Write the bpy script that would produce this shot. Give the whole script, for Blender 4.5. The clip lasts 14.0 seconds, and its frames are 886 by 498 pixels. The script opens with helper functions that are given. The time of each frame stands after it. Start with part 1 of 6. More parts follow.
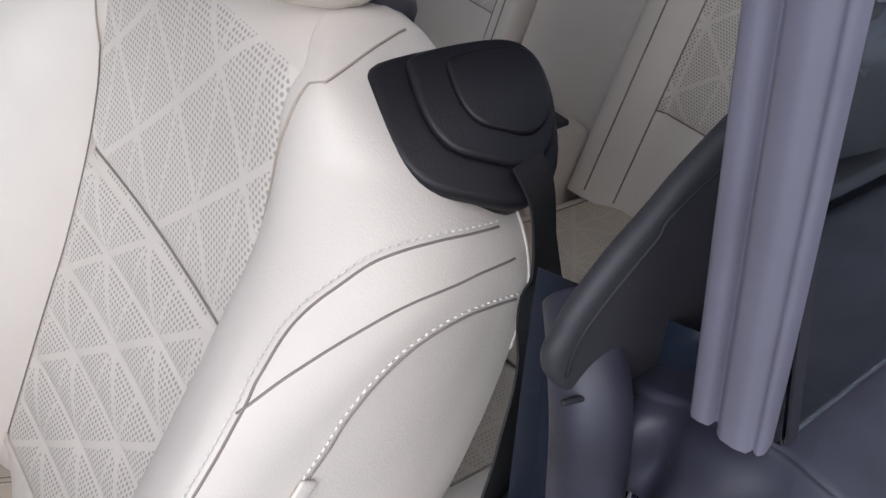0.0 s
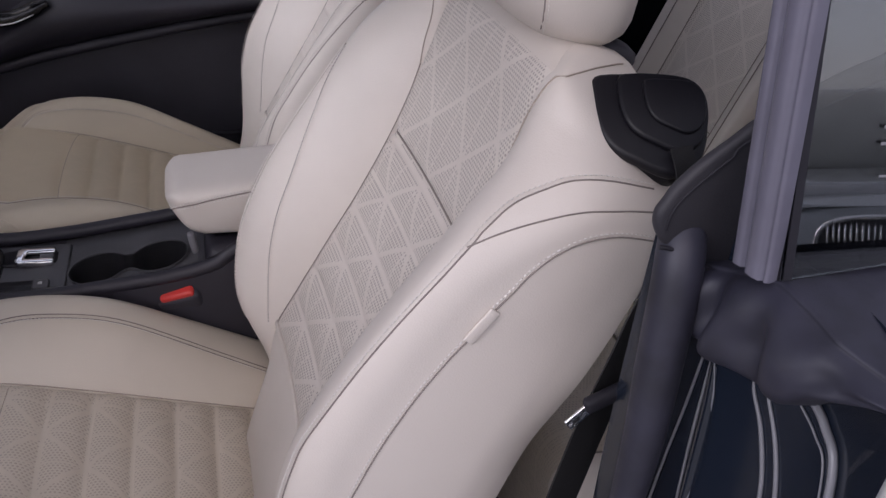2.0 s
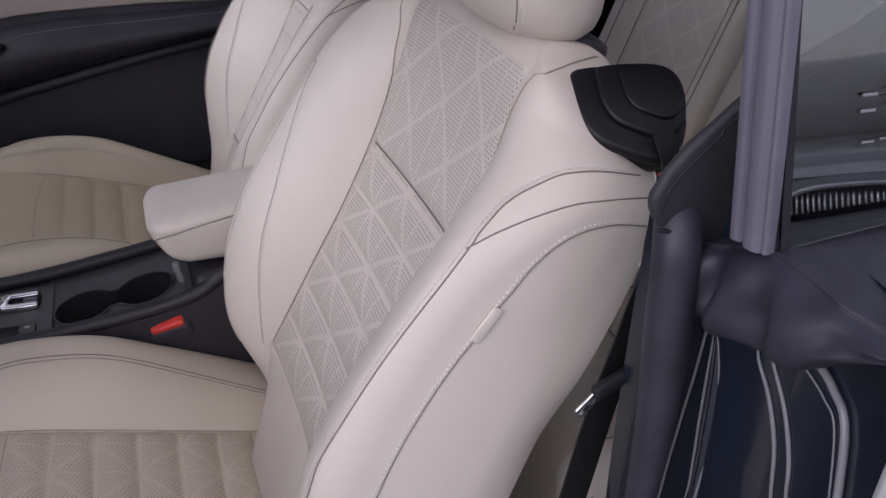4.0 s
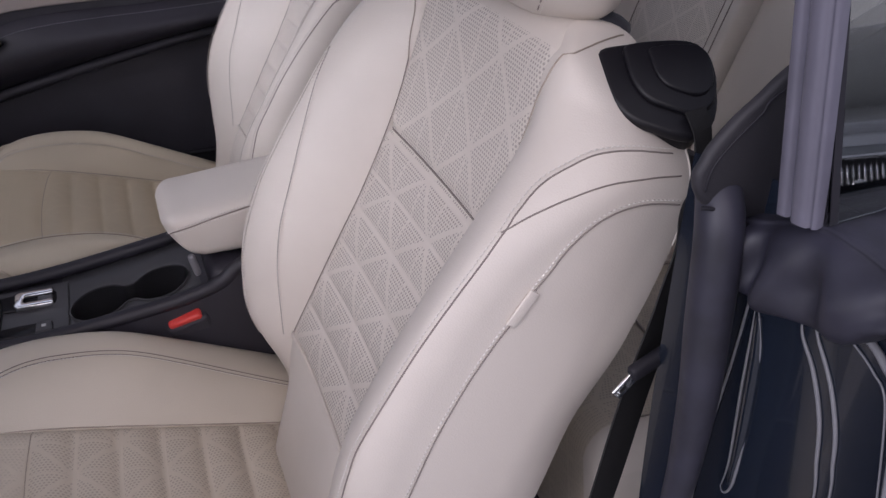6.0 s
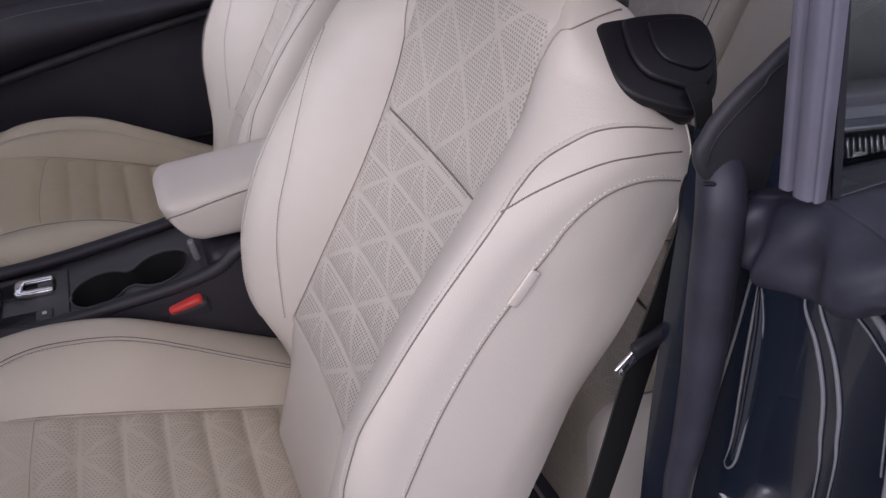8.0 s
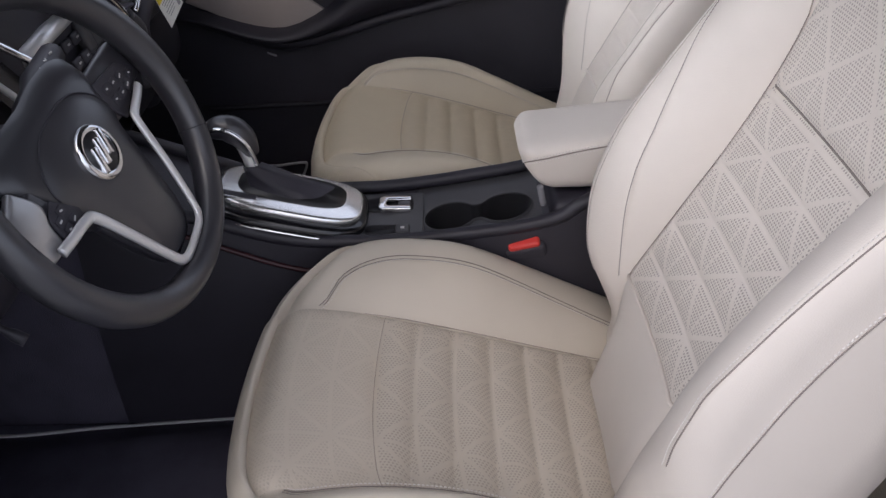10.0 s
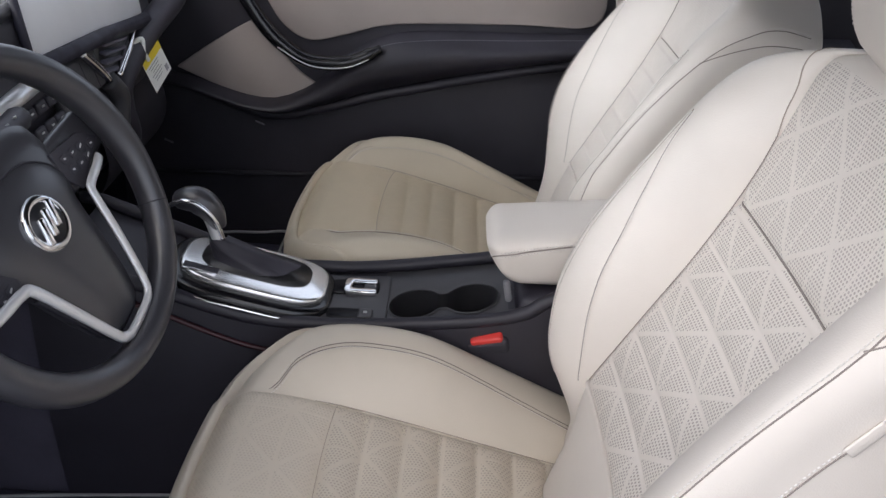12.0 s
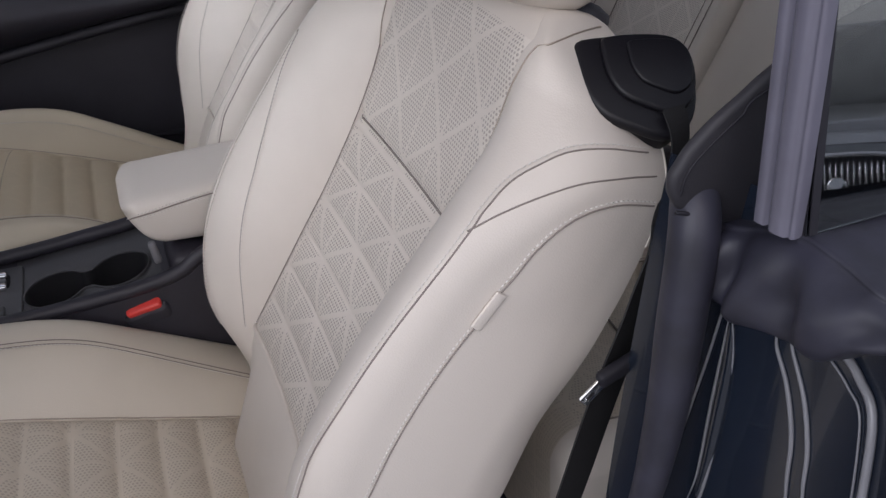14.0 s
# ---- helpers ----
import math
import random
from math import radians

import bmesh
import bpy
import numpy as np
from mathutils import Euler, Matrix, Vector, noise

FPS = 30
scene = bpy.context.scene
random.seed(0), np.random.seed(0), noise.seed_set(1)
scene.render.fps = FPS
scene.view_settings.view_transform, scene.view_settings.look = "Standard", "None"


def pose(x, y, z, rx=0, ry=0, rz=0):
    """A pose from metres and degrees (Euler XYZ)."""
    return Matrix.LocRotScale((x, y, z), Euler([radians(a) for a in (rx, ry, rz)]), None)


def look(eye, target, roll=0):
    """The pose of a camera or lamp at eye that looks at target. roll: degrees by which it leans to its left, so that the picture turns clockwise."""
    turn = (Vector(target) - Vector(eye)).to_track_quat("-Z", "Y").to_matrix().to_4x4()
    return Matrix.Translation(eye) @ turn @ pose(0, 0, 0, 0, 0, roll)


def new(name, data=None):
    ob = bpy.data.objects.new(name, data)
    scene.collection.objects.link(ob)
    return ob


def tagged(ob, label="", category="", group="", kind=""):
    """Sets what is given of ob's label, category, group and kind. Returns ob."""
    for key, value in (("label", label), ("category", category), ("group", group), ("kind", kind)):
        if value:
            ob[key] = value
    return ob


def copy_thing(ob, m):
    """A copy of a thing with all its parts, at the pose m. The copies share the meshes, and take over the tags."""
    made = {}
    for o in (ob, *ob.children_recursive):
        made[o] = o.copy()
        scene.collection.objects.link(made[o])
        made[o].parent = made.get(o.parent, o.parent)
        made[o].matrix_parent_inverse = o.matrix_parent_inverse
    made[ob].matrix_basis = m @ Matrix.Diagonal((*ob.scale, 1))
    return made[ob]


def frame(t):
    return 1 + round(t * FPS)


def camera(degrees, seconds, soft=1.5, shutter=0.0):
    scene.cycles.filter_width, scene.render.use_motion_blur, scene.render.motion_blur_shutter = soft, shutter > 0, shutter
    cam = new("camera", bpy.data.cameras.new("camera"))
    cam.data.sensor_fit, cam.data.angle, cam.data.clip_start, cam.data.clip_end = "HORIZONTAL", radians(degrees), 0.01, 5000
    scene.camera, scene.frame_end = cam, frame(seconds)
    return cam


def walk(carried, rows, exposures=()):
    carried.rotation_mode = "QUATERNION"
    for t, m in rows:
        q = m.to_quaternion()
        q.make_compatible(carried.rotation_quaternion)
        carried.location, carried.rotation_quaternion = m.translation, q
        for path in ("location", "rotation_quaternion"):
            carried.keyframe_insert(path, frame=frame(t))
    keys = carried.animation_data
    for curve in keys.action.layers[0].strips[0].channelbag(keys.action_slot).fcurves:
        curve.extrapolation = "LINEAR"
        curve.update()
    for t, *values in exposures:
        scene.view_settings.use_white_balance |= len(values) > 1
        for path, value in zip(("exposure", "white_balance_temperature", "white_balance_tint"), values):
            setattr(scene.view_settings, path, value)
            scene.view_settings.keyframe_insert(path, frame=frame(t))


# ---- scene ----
cam = camera(56.2, 14.0, soft=1.45)
PATH = [
    (0, (0.0647, -0.4912, 1.0348), (0.5316, 0.1330, 0.4084), 2.77),
    (0.3, (0.0102, -0.5518, 1.0157), (0.3811, 0.1354, 0.3910), 4.16),
    (0.5, (-0.0056, -0.5860, 1.0134), (0.3103, 0.1307, 0.3917), 5.08),
    (0.7, (-0.0232, -0.6292, 1.0168), (0.2575, 0.1010, 0.3939), 5.47),
    (1, (-0.0409, -0.6738, 1.0169), (0.2101, 0.0726, 0.4006), 6.21),
    (1.5, (-0.0441, -0.7174, 1.0259), (0.2023, 0.0568, 0.4429), 7.18),
    (2, (-0.0636, -0.7583, 1.0538), (0.2223, 0.0537, 0.5450), 6.86),
    (2.5, (-0.0698, -0.7613, 1.0507), (0.2471, 0.0553, 0.5683), 5.74),
    (3, (-0.0758, -0.7656, 1.0540), (0.2500, 0.0468, 0.5705), 4.51),
    (3.5, (-0.0827, -0.7637, 1.0558), (0.2421, 0.0443, 0.5641), 3.48),
    (6, (-0.1193, -0.7433, 1.0509), (0.2079, 0.0496, 0.5370), 1.31),
    (6.5, (-0.1216, -0.7409, 1.0507), (0.2100, 0.0465, 0.5311), 1.14),
    (7, (-0.1183, -0.7403, 1.0494), (0.2155, 0.0433, 0.5254), 0.86),
    (7.2, (-0.1144, -0.7377, 1.0492), (0.2172, 0.0443, 0.5215), 0.62),
    (9.3, (-0.1604, -0.7437, 1.0487), (0.1032, 0.0476, 0.4970), -0.32),
    (9.5, (-0.1811, -0.7446, 1.0490), (0.0156, 0.0595, 0.4880), -0.71),
    (10, (-0.2134, -0.7592, 1.0478), (-0.2125, 0.0695, 0.4881), -0.79),
    (10.5, (-0.2424, -0.7551, 1.0479), (-0.4233, 0.0558, 0.4914), -0.18),
    (11, (-0.2363, -0.7488, 1.0494), (-0.5294, 0.0366, 0.5043), 0.19),
    (11.5, (-0.2047, -0.7375, 1.0683), (-0.3763, 0.1043, 0.5564), 2.23),
    (12, (-0.1685, -0.7232, 1.0669), (-0.1637, 0.1474, 0.5749), 3.50),
    (12.5, (-0.1327, -0.7243, 1.0669), (0.0234, 0.1426, 0.5935), 3.53),
    (13, (-0.1081, -0.7225, 1.0639), (0.1736, 0.1178, 0.6007), 3.37),
    (13.5, (-0.1003, -0.7107, 1.0544), (0.2314, 0.0845, 0.5467), 4.34),
    (14, (-0.0965, -0.7183, 1.0430), (0.2521, 0.0568, 0.5161), 3.60),
]
EXPOSURES = [(t, e, k, m) for t, e, k, m in ((0, 0.9, 6000, 10), (0.5, 0.52, 6100, 14), (1.0, 0.4, 6150, 18), (1.5, 0.34, 6150, 20), (3.5, 0.35, 6150, 20), (7.0, 0.41, 6150, 21), (9.3, 0.43, 6150, 18), (10.0, 0.67, 6150, 14), (10.5, 1.06, 6100, 15), (11.0, 1.55, 6100, 16), (11.5, 1.22, 6150, 12), (12.0, 0.96, 6150, 10), (12.5, 0.75, 6200, 10), (13.0, 0.55, 6150, 10), (14.0, 0.38, 6150, 13))]
walk(cam, [(t, look(eye, target, roll)) for t, eye, target, roll in PATH], EXPOSURES)

# ---- light: an overcast day, through the open door, the screen and the side glass ----
world = bpy.data.worlds.new("world")
scene.world = world
world.use_nodes = True
wn = world.node_tree
sky = wn.nodes.new("ShaderNodeTexSky")
sky.sky_type = "NISHITA"
sky.sun_disc = False
sky.sun_elevation = radians(50)
sky.sun_rotation = radians(200)
sky.air_density = 1.0
sky.dust_density = 4.0
soften = wn.nodes.new("ShaderNodeMixRGB")
soften.inputs[0].default_value = 0.65
soften.inputs[2].default_value = (4.75, 4.8, 5.05, 1)
wn.links.new(sky.outputs[0], soften.inputs[1])
wn.links.new(soften.outputs[0], wn.nodes["Background"].inputs["Color"])
wn.nodes["Background"].inputs["Strength"].default_value = 0.15

sun = new("sun", bpy.data.lights.new("sun", "SUN"))
sun.data.energy = 1.05
sun.data.angle = radians(35)
sun.data.color = (1.0, 0.98, 0.96)
sun.matrix_world = look((-3.0, -1.3, 1.9), (0.2, 0.0, 0.6))

# ---- materials ----
class Ex:
    """Arithmetic on node sockets."""

    def __init__(self, tree, s):
        self.tree, self.s = tree, s

    def op(self, kind, *others):
        n = self.tree.nodes.new("ShaderNodeMath")
        n.operation = kind
        for i, v in enumerate((self, *others)):
            if isinstance(v, Ex):
                self.tree.links.new(v.s, n.inputs[i])
            else:
                n.inputs[i].default_value = v
        return Ex(self.tree, n.outputs[0])

    def __add__(self, o):
        return self.op("ADD", o)

    def __sub__(self, o):
        return self.op("SUBTRACT", o)

    def __mul__(self, o):
        return self.op("MULTIPLY", o)

    def __truediv__(self, o):
        return self.op("DIVIDE", o)

    def fract(self):
        return self.op("FRACT")

    def floor(self):
        return self.op("FLOOR")

    def abs(self):
        return self.op("ABSOLUTE")

    def least(self, o):
        return self.op("MINIMUM", o)

    def ramp(self, lo, hi):
        n = self.tree.nodes.new("ShaderNodeMapRange")
        n.interpolation_type = "SMOOTHSTEP"
        n.inputs["From Min"].default_value, n.inputs["From Max"].default_value = lo, hi
        self.tree.links.new(self.s, n.inputs["Value"])
        return Ex(self.tree, n.outputs["Result"])


def material(name, color, rough=0.5, metal=0.0, grain=0.0, grain_size=0.002, mottle=0.08, mottle_size=0.12, coat=0.0, sheen=0.0, tint=None, spec=0.5, rough_var=0.06):
    """A principled material with mottling at a large scale and a fine grain in relief."""
    m = bpy.data.materials.new(name)
    m.use_nodes = True
    t = m.node_tree
    b = t.nodes["Principled BSDF"]
    b.inputs["Roughness"].default_value = rough
    b.inputs["Metallic"].default_value = metal
    b.inputs["Coat Weight"].default_value = coat
    b.inputs["Sheen Weight"].default_value = sheen
    b.inputs["Specular IOR Level"].default_value = spec
    co = t.nodes.new("ShaderNodeTexCoord")
    big = t.nodes.new("ShaderNodeTexNoise")
    big.inputs["Scale"].default_value = 1 / mottle_size
    big.inputs["Detail"].default_value = 5
    t.links.new(co.outputs["Object"], big.inputs["Vector"])
    mix = t.nodes.new("ShaderNodeMixRGB")
    other = tint or tuple(c * (1 - 2 * mottle) for c in color)
    mix.inputs[1].default_value = (*color, 1)
    mix.inputs[2].default_value = (*other, 1)
    f = Ex(t, big.outputs[0]).ramp(0.35, 0.75)
    t.links.new(f.s, mix.inputs[0])
    t.links.new(mix.outputs[0], b.inputs["Base Color"])
    r = Ex(t, big.outputs[0]) * (2 * rough_var) + (rough - rough_var)
    t.links.new(r.s, b.inputs["Roughness"])
    if grain:
        fine = t.nodes.new("ShaderNodeTexVoronoi")
        fine.inputs["Scale"].default_value = 1 / grain_size
        t.links.new(co.outputs["Object"], fine.inputs["Vector"])
        bump = t.nodes.new("ShaderNodeBump")
        bump.inputs["Strength"].default_value = grain
        bump.inputs["Distance"].default_value = grain_size * 0.3
        t.links.new(fine.outputs["Distance"], bump.inputs["Height"])
        t.links.new(bump.outputs[0], b.inputs["Normal"])
    return m


def perforated(name, color, cell_u, cell_v, holes=0.8, ribs=False, lines="u"):
    """Leather punched with small holes in a field of triangles; the mesh's UVs are metres. Stars stand at the corners and the
    middle of each cell; ribs leaves bare bands along u between them, lines is the axis of the thin bands."""
    m = material(name, color, rough=0.55, grain=0.0, mottle=0.03)
    t = m.node_tree
    b = t.nodes["Principled BSDF"]
    uv = t.nodes.new("ShaderNodeUVMap")
    sep = t.nodes.new("ShaderNodeSeparateXYZ")
    t.links.new(uv.outputs[0], sep.inputs[0])
    u, v = Ex(t, sep.outputs[0]), Ex(t, sep.outputs[1])
    p, q = (u / cell_u + 40.0).fract(), (v / cell_v + 40.0).fract()
    k = cell_u * cell_v / math.hypot(cell_u, cell_v)
    d = ((p - q).abs() * k).least((p + q - 1.0).abs() * k).least((p + q - 0.0).abs() * k).least(((p + q - 2.0).abs()) * k)
    halves = {"u": ((u / (cell_u * 0.5) + 40.0).fract(), cell_u * 0.5), "v": ((v / (cell_v * 0.5) + 40.0).fract(), cell_v * 0.5)}
    line, size = halves[lines]
    d = d.least(((line - 0.5).abs() * -1.0 + 0.5) * size + 0.0013)
    if ribs:
        rib, size = halves["v" if lines == "u" else "u"]
        d = d.least(((rib - 0.5).abs() * -1.0 + 0.5) * size + 0.0004)
    field = d.ramp(0.0027, 0.0034)
    pitch, row = 0.0047, 0.0041
    r = (v / row + 400.0).floor()
    odd = (r * 0.5).fract()
    du = ((u / pitch + odd + 400.0).fract() - 0.5) * pitch
    dv = ((v / row + 400.0).fract() - 0.5) * row
    far = (du * du + dv * dv).op("SQRT")
    dot = (far.ramp(0.0010, 0.0017) * -1.0 + 1.0) * field
    mix = t.nodes.new("ShaderNodeMixRGB")
    old = b.inputs["Base Color"].links[0].from_socket
    t.links.new(old, mix.inputs[1])
    mix.inputs[2].default_value = (color[0] * 0.16, color[1] * 0.15, color[2] * 0.15, 1)
    t.links.new((dot * holes).s, mix.inputs[0])
    t.links.new(mix.outputs[0], b.inputs["Base Color"])
    bump = t.nodes.new("ShaderNodeBump")
    bump.inputs["Strength"].default_value = 0.4
    bump.inputs["Distance"].default_value = 0.001
    t.links.new(((dot * -1.0) + (field * -0.4)).s, bump.inputs["Height"])
    t.links.new(bump.outputs[0], b.inputs["Normal"])
    return m


CREAM = (0.645, 0.590, 0.537)
leather = material("cream_leather", CREAM, rough=0.48, grain=0.25, grain_size=0.0016, mottle=0.035, mottle_size=0.15)
perf_back = perforated("perforated_leather_back", CREAM, 0.112, 0.100, 0.5)
perf_flutes = perforated("perforated_leather_flutes", CREAM, 0.112, 0.096, 0.54, ribs=True)
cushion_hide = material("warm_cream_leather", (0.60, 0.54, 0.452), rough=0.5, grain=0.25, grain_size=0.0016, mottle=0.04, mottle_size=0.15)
# second cream: the seat cream with the far side's yellower light mixed in
SEAT_CREAM, FAR_LIT_CREAM = (0.58, 0.515, 0.425), (0.60, 0.515, 0.375)
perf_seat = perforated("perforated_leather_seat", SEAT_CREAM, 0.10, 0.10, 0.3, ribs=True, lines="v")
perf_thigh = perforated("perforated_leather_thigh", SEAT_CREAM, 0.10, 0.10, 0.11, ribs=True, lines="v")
# far seat: same leather, holes drawn weaker, yellower light put into the cushion colours
faint_back = perforated("faint_hole_leather_back", CREAM, 0.112, 0.100, 0.07)
faint_flutes = perforated("faint_hole_leather_flutes", CREAM, 0.112, 0.096, 0.08, ribs=True)
faint_seat = perforated("warm_lit_faint_hole_seat", FAR_LIT_CREAM, 0.10, 0.10, 0.12, ribs=True, lines="v")
far_hide = material("warm_lit_cream_leather", (0.62, 0.545, 0.42), rough=0.5, grain=0.25, grain_size=0.0016, mottle=0.04, mottle_size=0.15)
far_thigh = perforated("warm_lit_faint_hole_thigh", FAR_LIT_CREAM, 0.10, 0.10, 0.05, ribs=True, lines="v")
seam_soft = material("seam_tan_thread", (0.40, 0.345, 0.29), rough=0.9)
stitch = material("cream_thread", (0.74, 0.70, 0.66), rough=0.7)
seam_dark = material("seam_shadow_thread", (0.25, 0.215, 0.195), rough=0.9)
black = material("black_grained_plastic", (0.042, 0.040, 0.050), rough=0.5, grain=0.3, grain_size=0.0015, spec=0.4)
# pale grey for highlights on the jamb, also for small marks and clips
glint_mark_grey = material("pale_grey_glints_and_marks", (0.20, 0.20, 0.22), rough=0.3)
dull_lining = material("dull_black_lining", (0.025, 0.0235, 0.030), rough=0.62, grain=0.15, grain_size=0.0016, mottle=0.12)
soft_black = material("black_soft_trim", (0.041, 0.038, 0.050), rough=0.52, grain=0.12, grain_size=0.0016, mottle=0.12)
console_black = material("navy_black_soft_trim", (0.024, 0.022, 0.031), rough=0.5, grain=0.12, grain_size=0.0016, mottle=0.12)
# dash skin again, with daylight through the screen put into a paler grey
lit_dash_skin = material("lit_dash_top_skin", (0.26, 0.258, 0.265), rough=0.38, grain=0.25, grain_size=0.0018, mottle=0.06)
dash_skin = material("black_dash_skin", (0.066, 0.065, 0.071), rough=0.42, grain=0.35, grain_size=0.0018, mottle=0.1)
handle_plastic = material("bluish_black_handle", (0.0065, 0.006, 0.009), rough=0.45, spec=0.35, grain=0.2, grain_size=0.0012)
deep_black = material("dull_black_trim", (0.016, 0.015, 0.021), rough=0.6, spec=0.3, grain=0.1)
guide_rubber = material("lilac_grey_rubber", (0.125, 0.12, 0.158), rough=0.42, mottle=0.1, mottle_size=0.05)
rubber = material("bluish_black_rubber", (0.023, 0.0225, 0.037), rough=0.55, mottle=0.22, mottle_size=0.035, spec=0.5, rough_var=0.12, grain=0.10, grain_size=0.022)
wheel_leather = material("black_wheel_leather", (0.040, 0.039, 0.046), rough=0.33, grain=0.15, grain_size=0.0013, spec=0.9)
smoked = material("smoked_metal", (0.62, 0.62, 0.63), rough=0.35, metal=0.8)
gloss = material("piano_black", (0.009, 0.009, 0.011), rough=0.22, coat=0.25, rough_var=0.04)
chrome = material("polished_chrome", (0.82, 0.82, 0.83), rough=0.12, metal=1.0, mottle=0.01, rough_var=0.03)
satin = material("satin_silver", (0.80, 0.80, 0.81), rough=0.38, metal=0.6, mottle=0.02, rough_var=0.04)
bright_satin = material("bright_brushed_silver", (0.92, 0.92, 0.92), rough=0.2, metal=0.85, mottle=0.02, rough_var=0.04)
lens_grey = material("smoked_instrument_lens", (0.13, 0.128, 0.132), rough=0.16, coat=0.5, rough_var=0.03)
stalk_grey = material("grey_stalk_plastic", (0.17, 0.168, 0.185), rough=0.42, grain=0.15, grain_size=0.0012)
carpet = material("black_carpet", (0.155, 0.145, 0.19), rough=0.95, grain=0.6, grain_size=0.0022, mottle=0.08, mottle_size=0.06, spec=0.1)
# darker copy of the carpet: shade in the footwell put into its colour
shaded_carpet = material("shaded_floor_carpet", (0.085, 0.079, 0.105), rough=0.95, grain=0.6, grain_size=0.0022, mottle=0.08, mottle_size=0.06, spec=0.1)
piping = material("grey_mat_binding", (0.46, 0.45, 0.45), rough=0.8)
paint = material("dark_navy_paint", (0.009, 0.013, 0.023), rough=0.22, coat=0.5, rough_var=0.03)
webbing = material("black_belt_webbing", (0.009, 0.0085, 0.010), rough=0.75, grain=0.6, grain_size=0.0012)
red = material("red_plastic", (0.75, 0.06, 0.05), rough=0.35)
wood = material("dark_red_trim", (0.040, 0.007, 0.011), rough=0.45)
roof_cloth = material("black_roof_cloth", (0.03, 0.03, 0.032), rough=0.95, grain=0.6, grain_size=0.002)
beige_cloth = material("beige_door_insert", (0.36, 0.315, 0.295), rough=0.55, grain=0.3, grain_size=0.002, mottle=0.04)
concrete = material("grey_floor", (0.30, 0.30, 0.30), rough=0.5, mottle=0.12, mottle_size=0.8)
grey_paint = material("grey_metallic_paint", (0.30, 0.31, 0.33), rough=0.25, metal=0.6, coat=0.6)
paper = material("white_paper", (0.80, 0.80, 0.76), rough=0.7)
yellow = material("yellow_print", (0.80, 0.62, 0.03), rough=0.6)
ink = material("grey_ink", (0.32, 0.32, 0.32), rough=0.7)
dial = material("dial_face", (0.026, 0.026, 0.029), rough=0.3)
dial_red = material("dial_red_mark", (0.13, 0.035, 0.035), rough=0.5)
grey_mark = material("pale_marking", (0.55, 0.55, 0.55), rough=0.6)
# grey for glass, with the sky's reflection put into the colour
sky_glass_grey = material("sky_grey_glass", (0.40, 0.40, 0.385), rough=0.2)
lit_panel_grey = material("lit_grey_panel", (0.82, 0.82, 0.83), rough=0.4, mottle=0.03)


def clear_glass(name, color=(0.92, 0.95, 0.94), ior=1.02):
    m = bpy.data.materials.new(name)
    m.use_nodes = True
    b = m.node_tree.nodes["Principled BSDF"]
    b.inputs["Base Color"].default_value = (*color, 1)
    b.inputs["Transmission Weight"].default_value = 1.0
    b.inputs["Roughness"].default_value = 0.0
    b.inputs["IOR"].default_value = ior
    return m


glass = clear_glass("screen_glass")
tinted_glass = clear_glass("tinted_side_glass", (0.34, 0.37, 0.385), 2.1)

# ---- building helpers ----


def thing(name, label, category, at=(0, 0, 0), group="", kind=""):
    ob = new(name)
    ob.location = at
    ob.empty_display_size = 0.05
    return tagged(ob, label, category, group, kind)


def part(name, bm, mat, parent=None, label="", smooth=True, kind=""):
    """Links a bmesh as one mesh object under a thing; its coordinates are the parent's own."""
    me = bpy.data.meshes.new(name)
    bmesh.ops.recalc_face_normals(bm, faces=bm.faces)
    bm.to_mesh(me)
    bm.free()
    me.materials.append(mat)
    if smooth:
        for f in me.polygons:
            f.use_smooth = True
    ob = new(name, me)
    if parent:
        ob.parent = parent
    return tagged(ob, label, kind=kind)


def solo(name, bm, mat, label, category, at=None, kind="", smooth=True, group=""):
    ob = part(name, bm, mat, None, label, smooth)
    if at is not None:
        ob.matrix_world = at
    return tagged(ob, label, category, group, kind)


def spline(points, x):
    """Smooth interpolation through (x, y) points, flat beyond the ends."""
    if x <= points[0][0]:
        return points[0][1]
    if x >= points[-1][0]:
        return points[-1][1]
    for i in range(len(points) - 1):
        (x0, y0), (x1, y1) = points[i], points[i + 1]
        if x <= x1:
            k = (x - x0) / (x1 - x0)
            m0 = (y1 - points[i - 1][1]) / (x1 - points[i - 1][0]) if i else (y1 - y0) / (x1 - x0)
            m1 = (points[i + 2][1] - y0) / (points[i + 2][0] - x0) if i + 2 < len(points) else (y1 - y0) / (x1 - x0)
            h = x1 - x0
            return (2 * k**3 - 3 * k**2 + 1) * y0 + (k**3 - 2 * k**2 + k) * h * m0 + (3 * k**2 - 2 * k**3) * y1 + (k**3 - k**2) * h * m1
    return points[-1][1]


def lerp(a, b, k):
    return a + (b - a) * k


def steps(a, b, n):
    return [a + (b - a) * i / n for i in range(n + 1)]


def grid(fn, us, vs, uv=None, close_u=False):
    """A sheet of quads through fn(u, v); uv gives the map in metres."""
    bm = bmesh.new()
    layer = bm.loops.layers.uv.new("UVMap") if uv else None
    rows = [[bm.verts.new(fn(u, v)) for u in us] for v in vs]
    nu = len(us)
    for j in range(len(vs) - 1):
        for i in range(nu if close_u else nu - 1):
            i2 = (i + 1) % nu
            f = bm.faces.new((rows[j][i], rows[j][i2], rows[j + 1][i2], rows[j + 1][i]))
            if uv:
                for loop, (a, c) in zip(f.loops, ((i, j), (i2, j), (i2, j + 1), (i, j + 1))):
                    loop[layer].uv = uv(us[a], vs[c])
    return bm


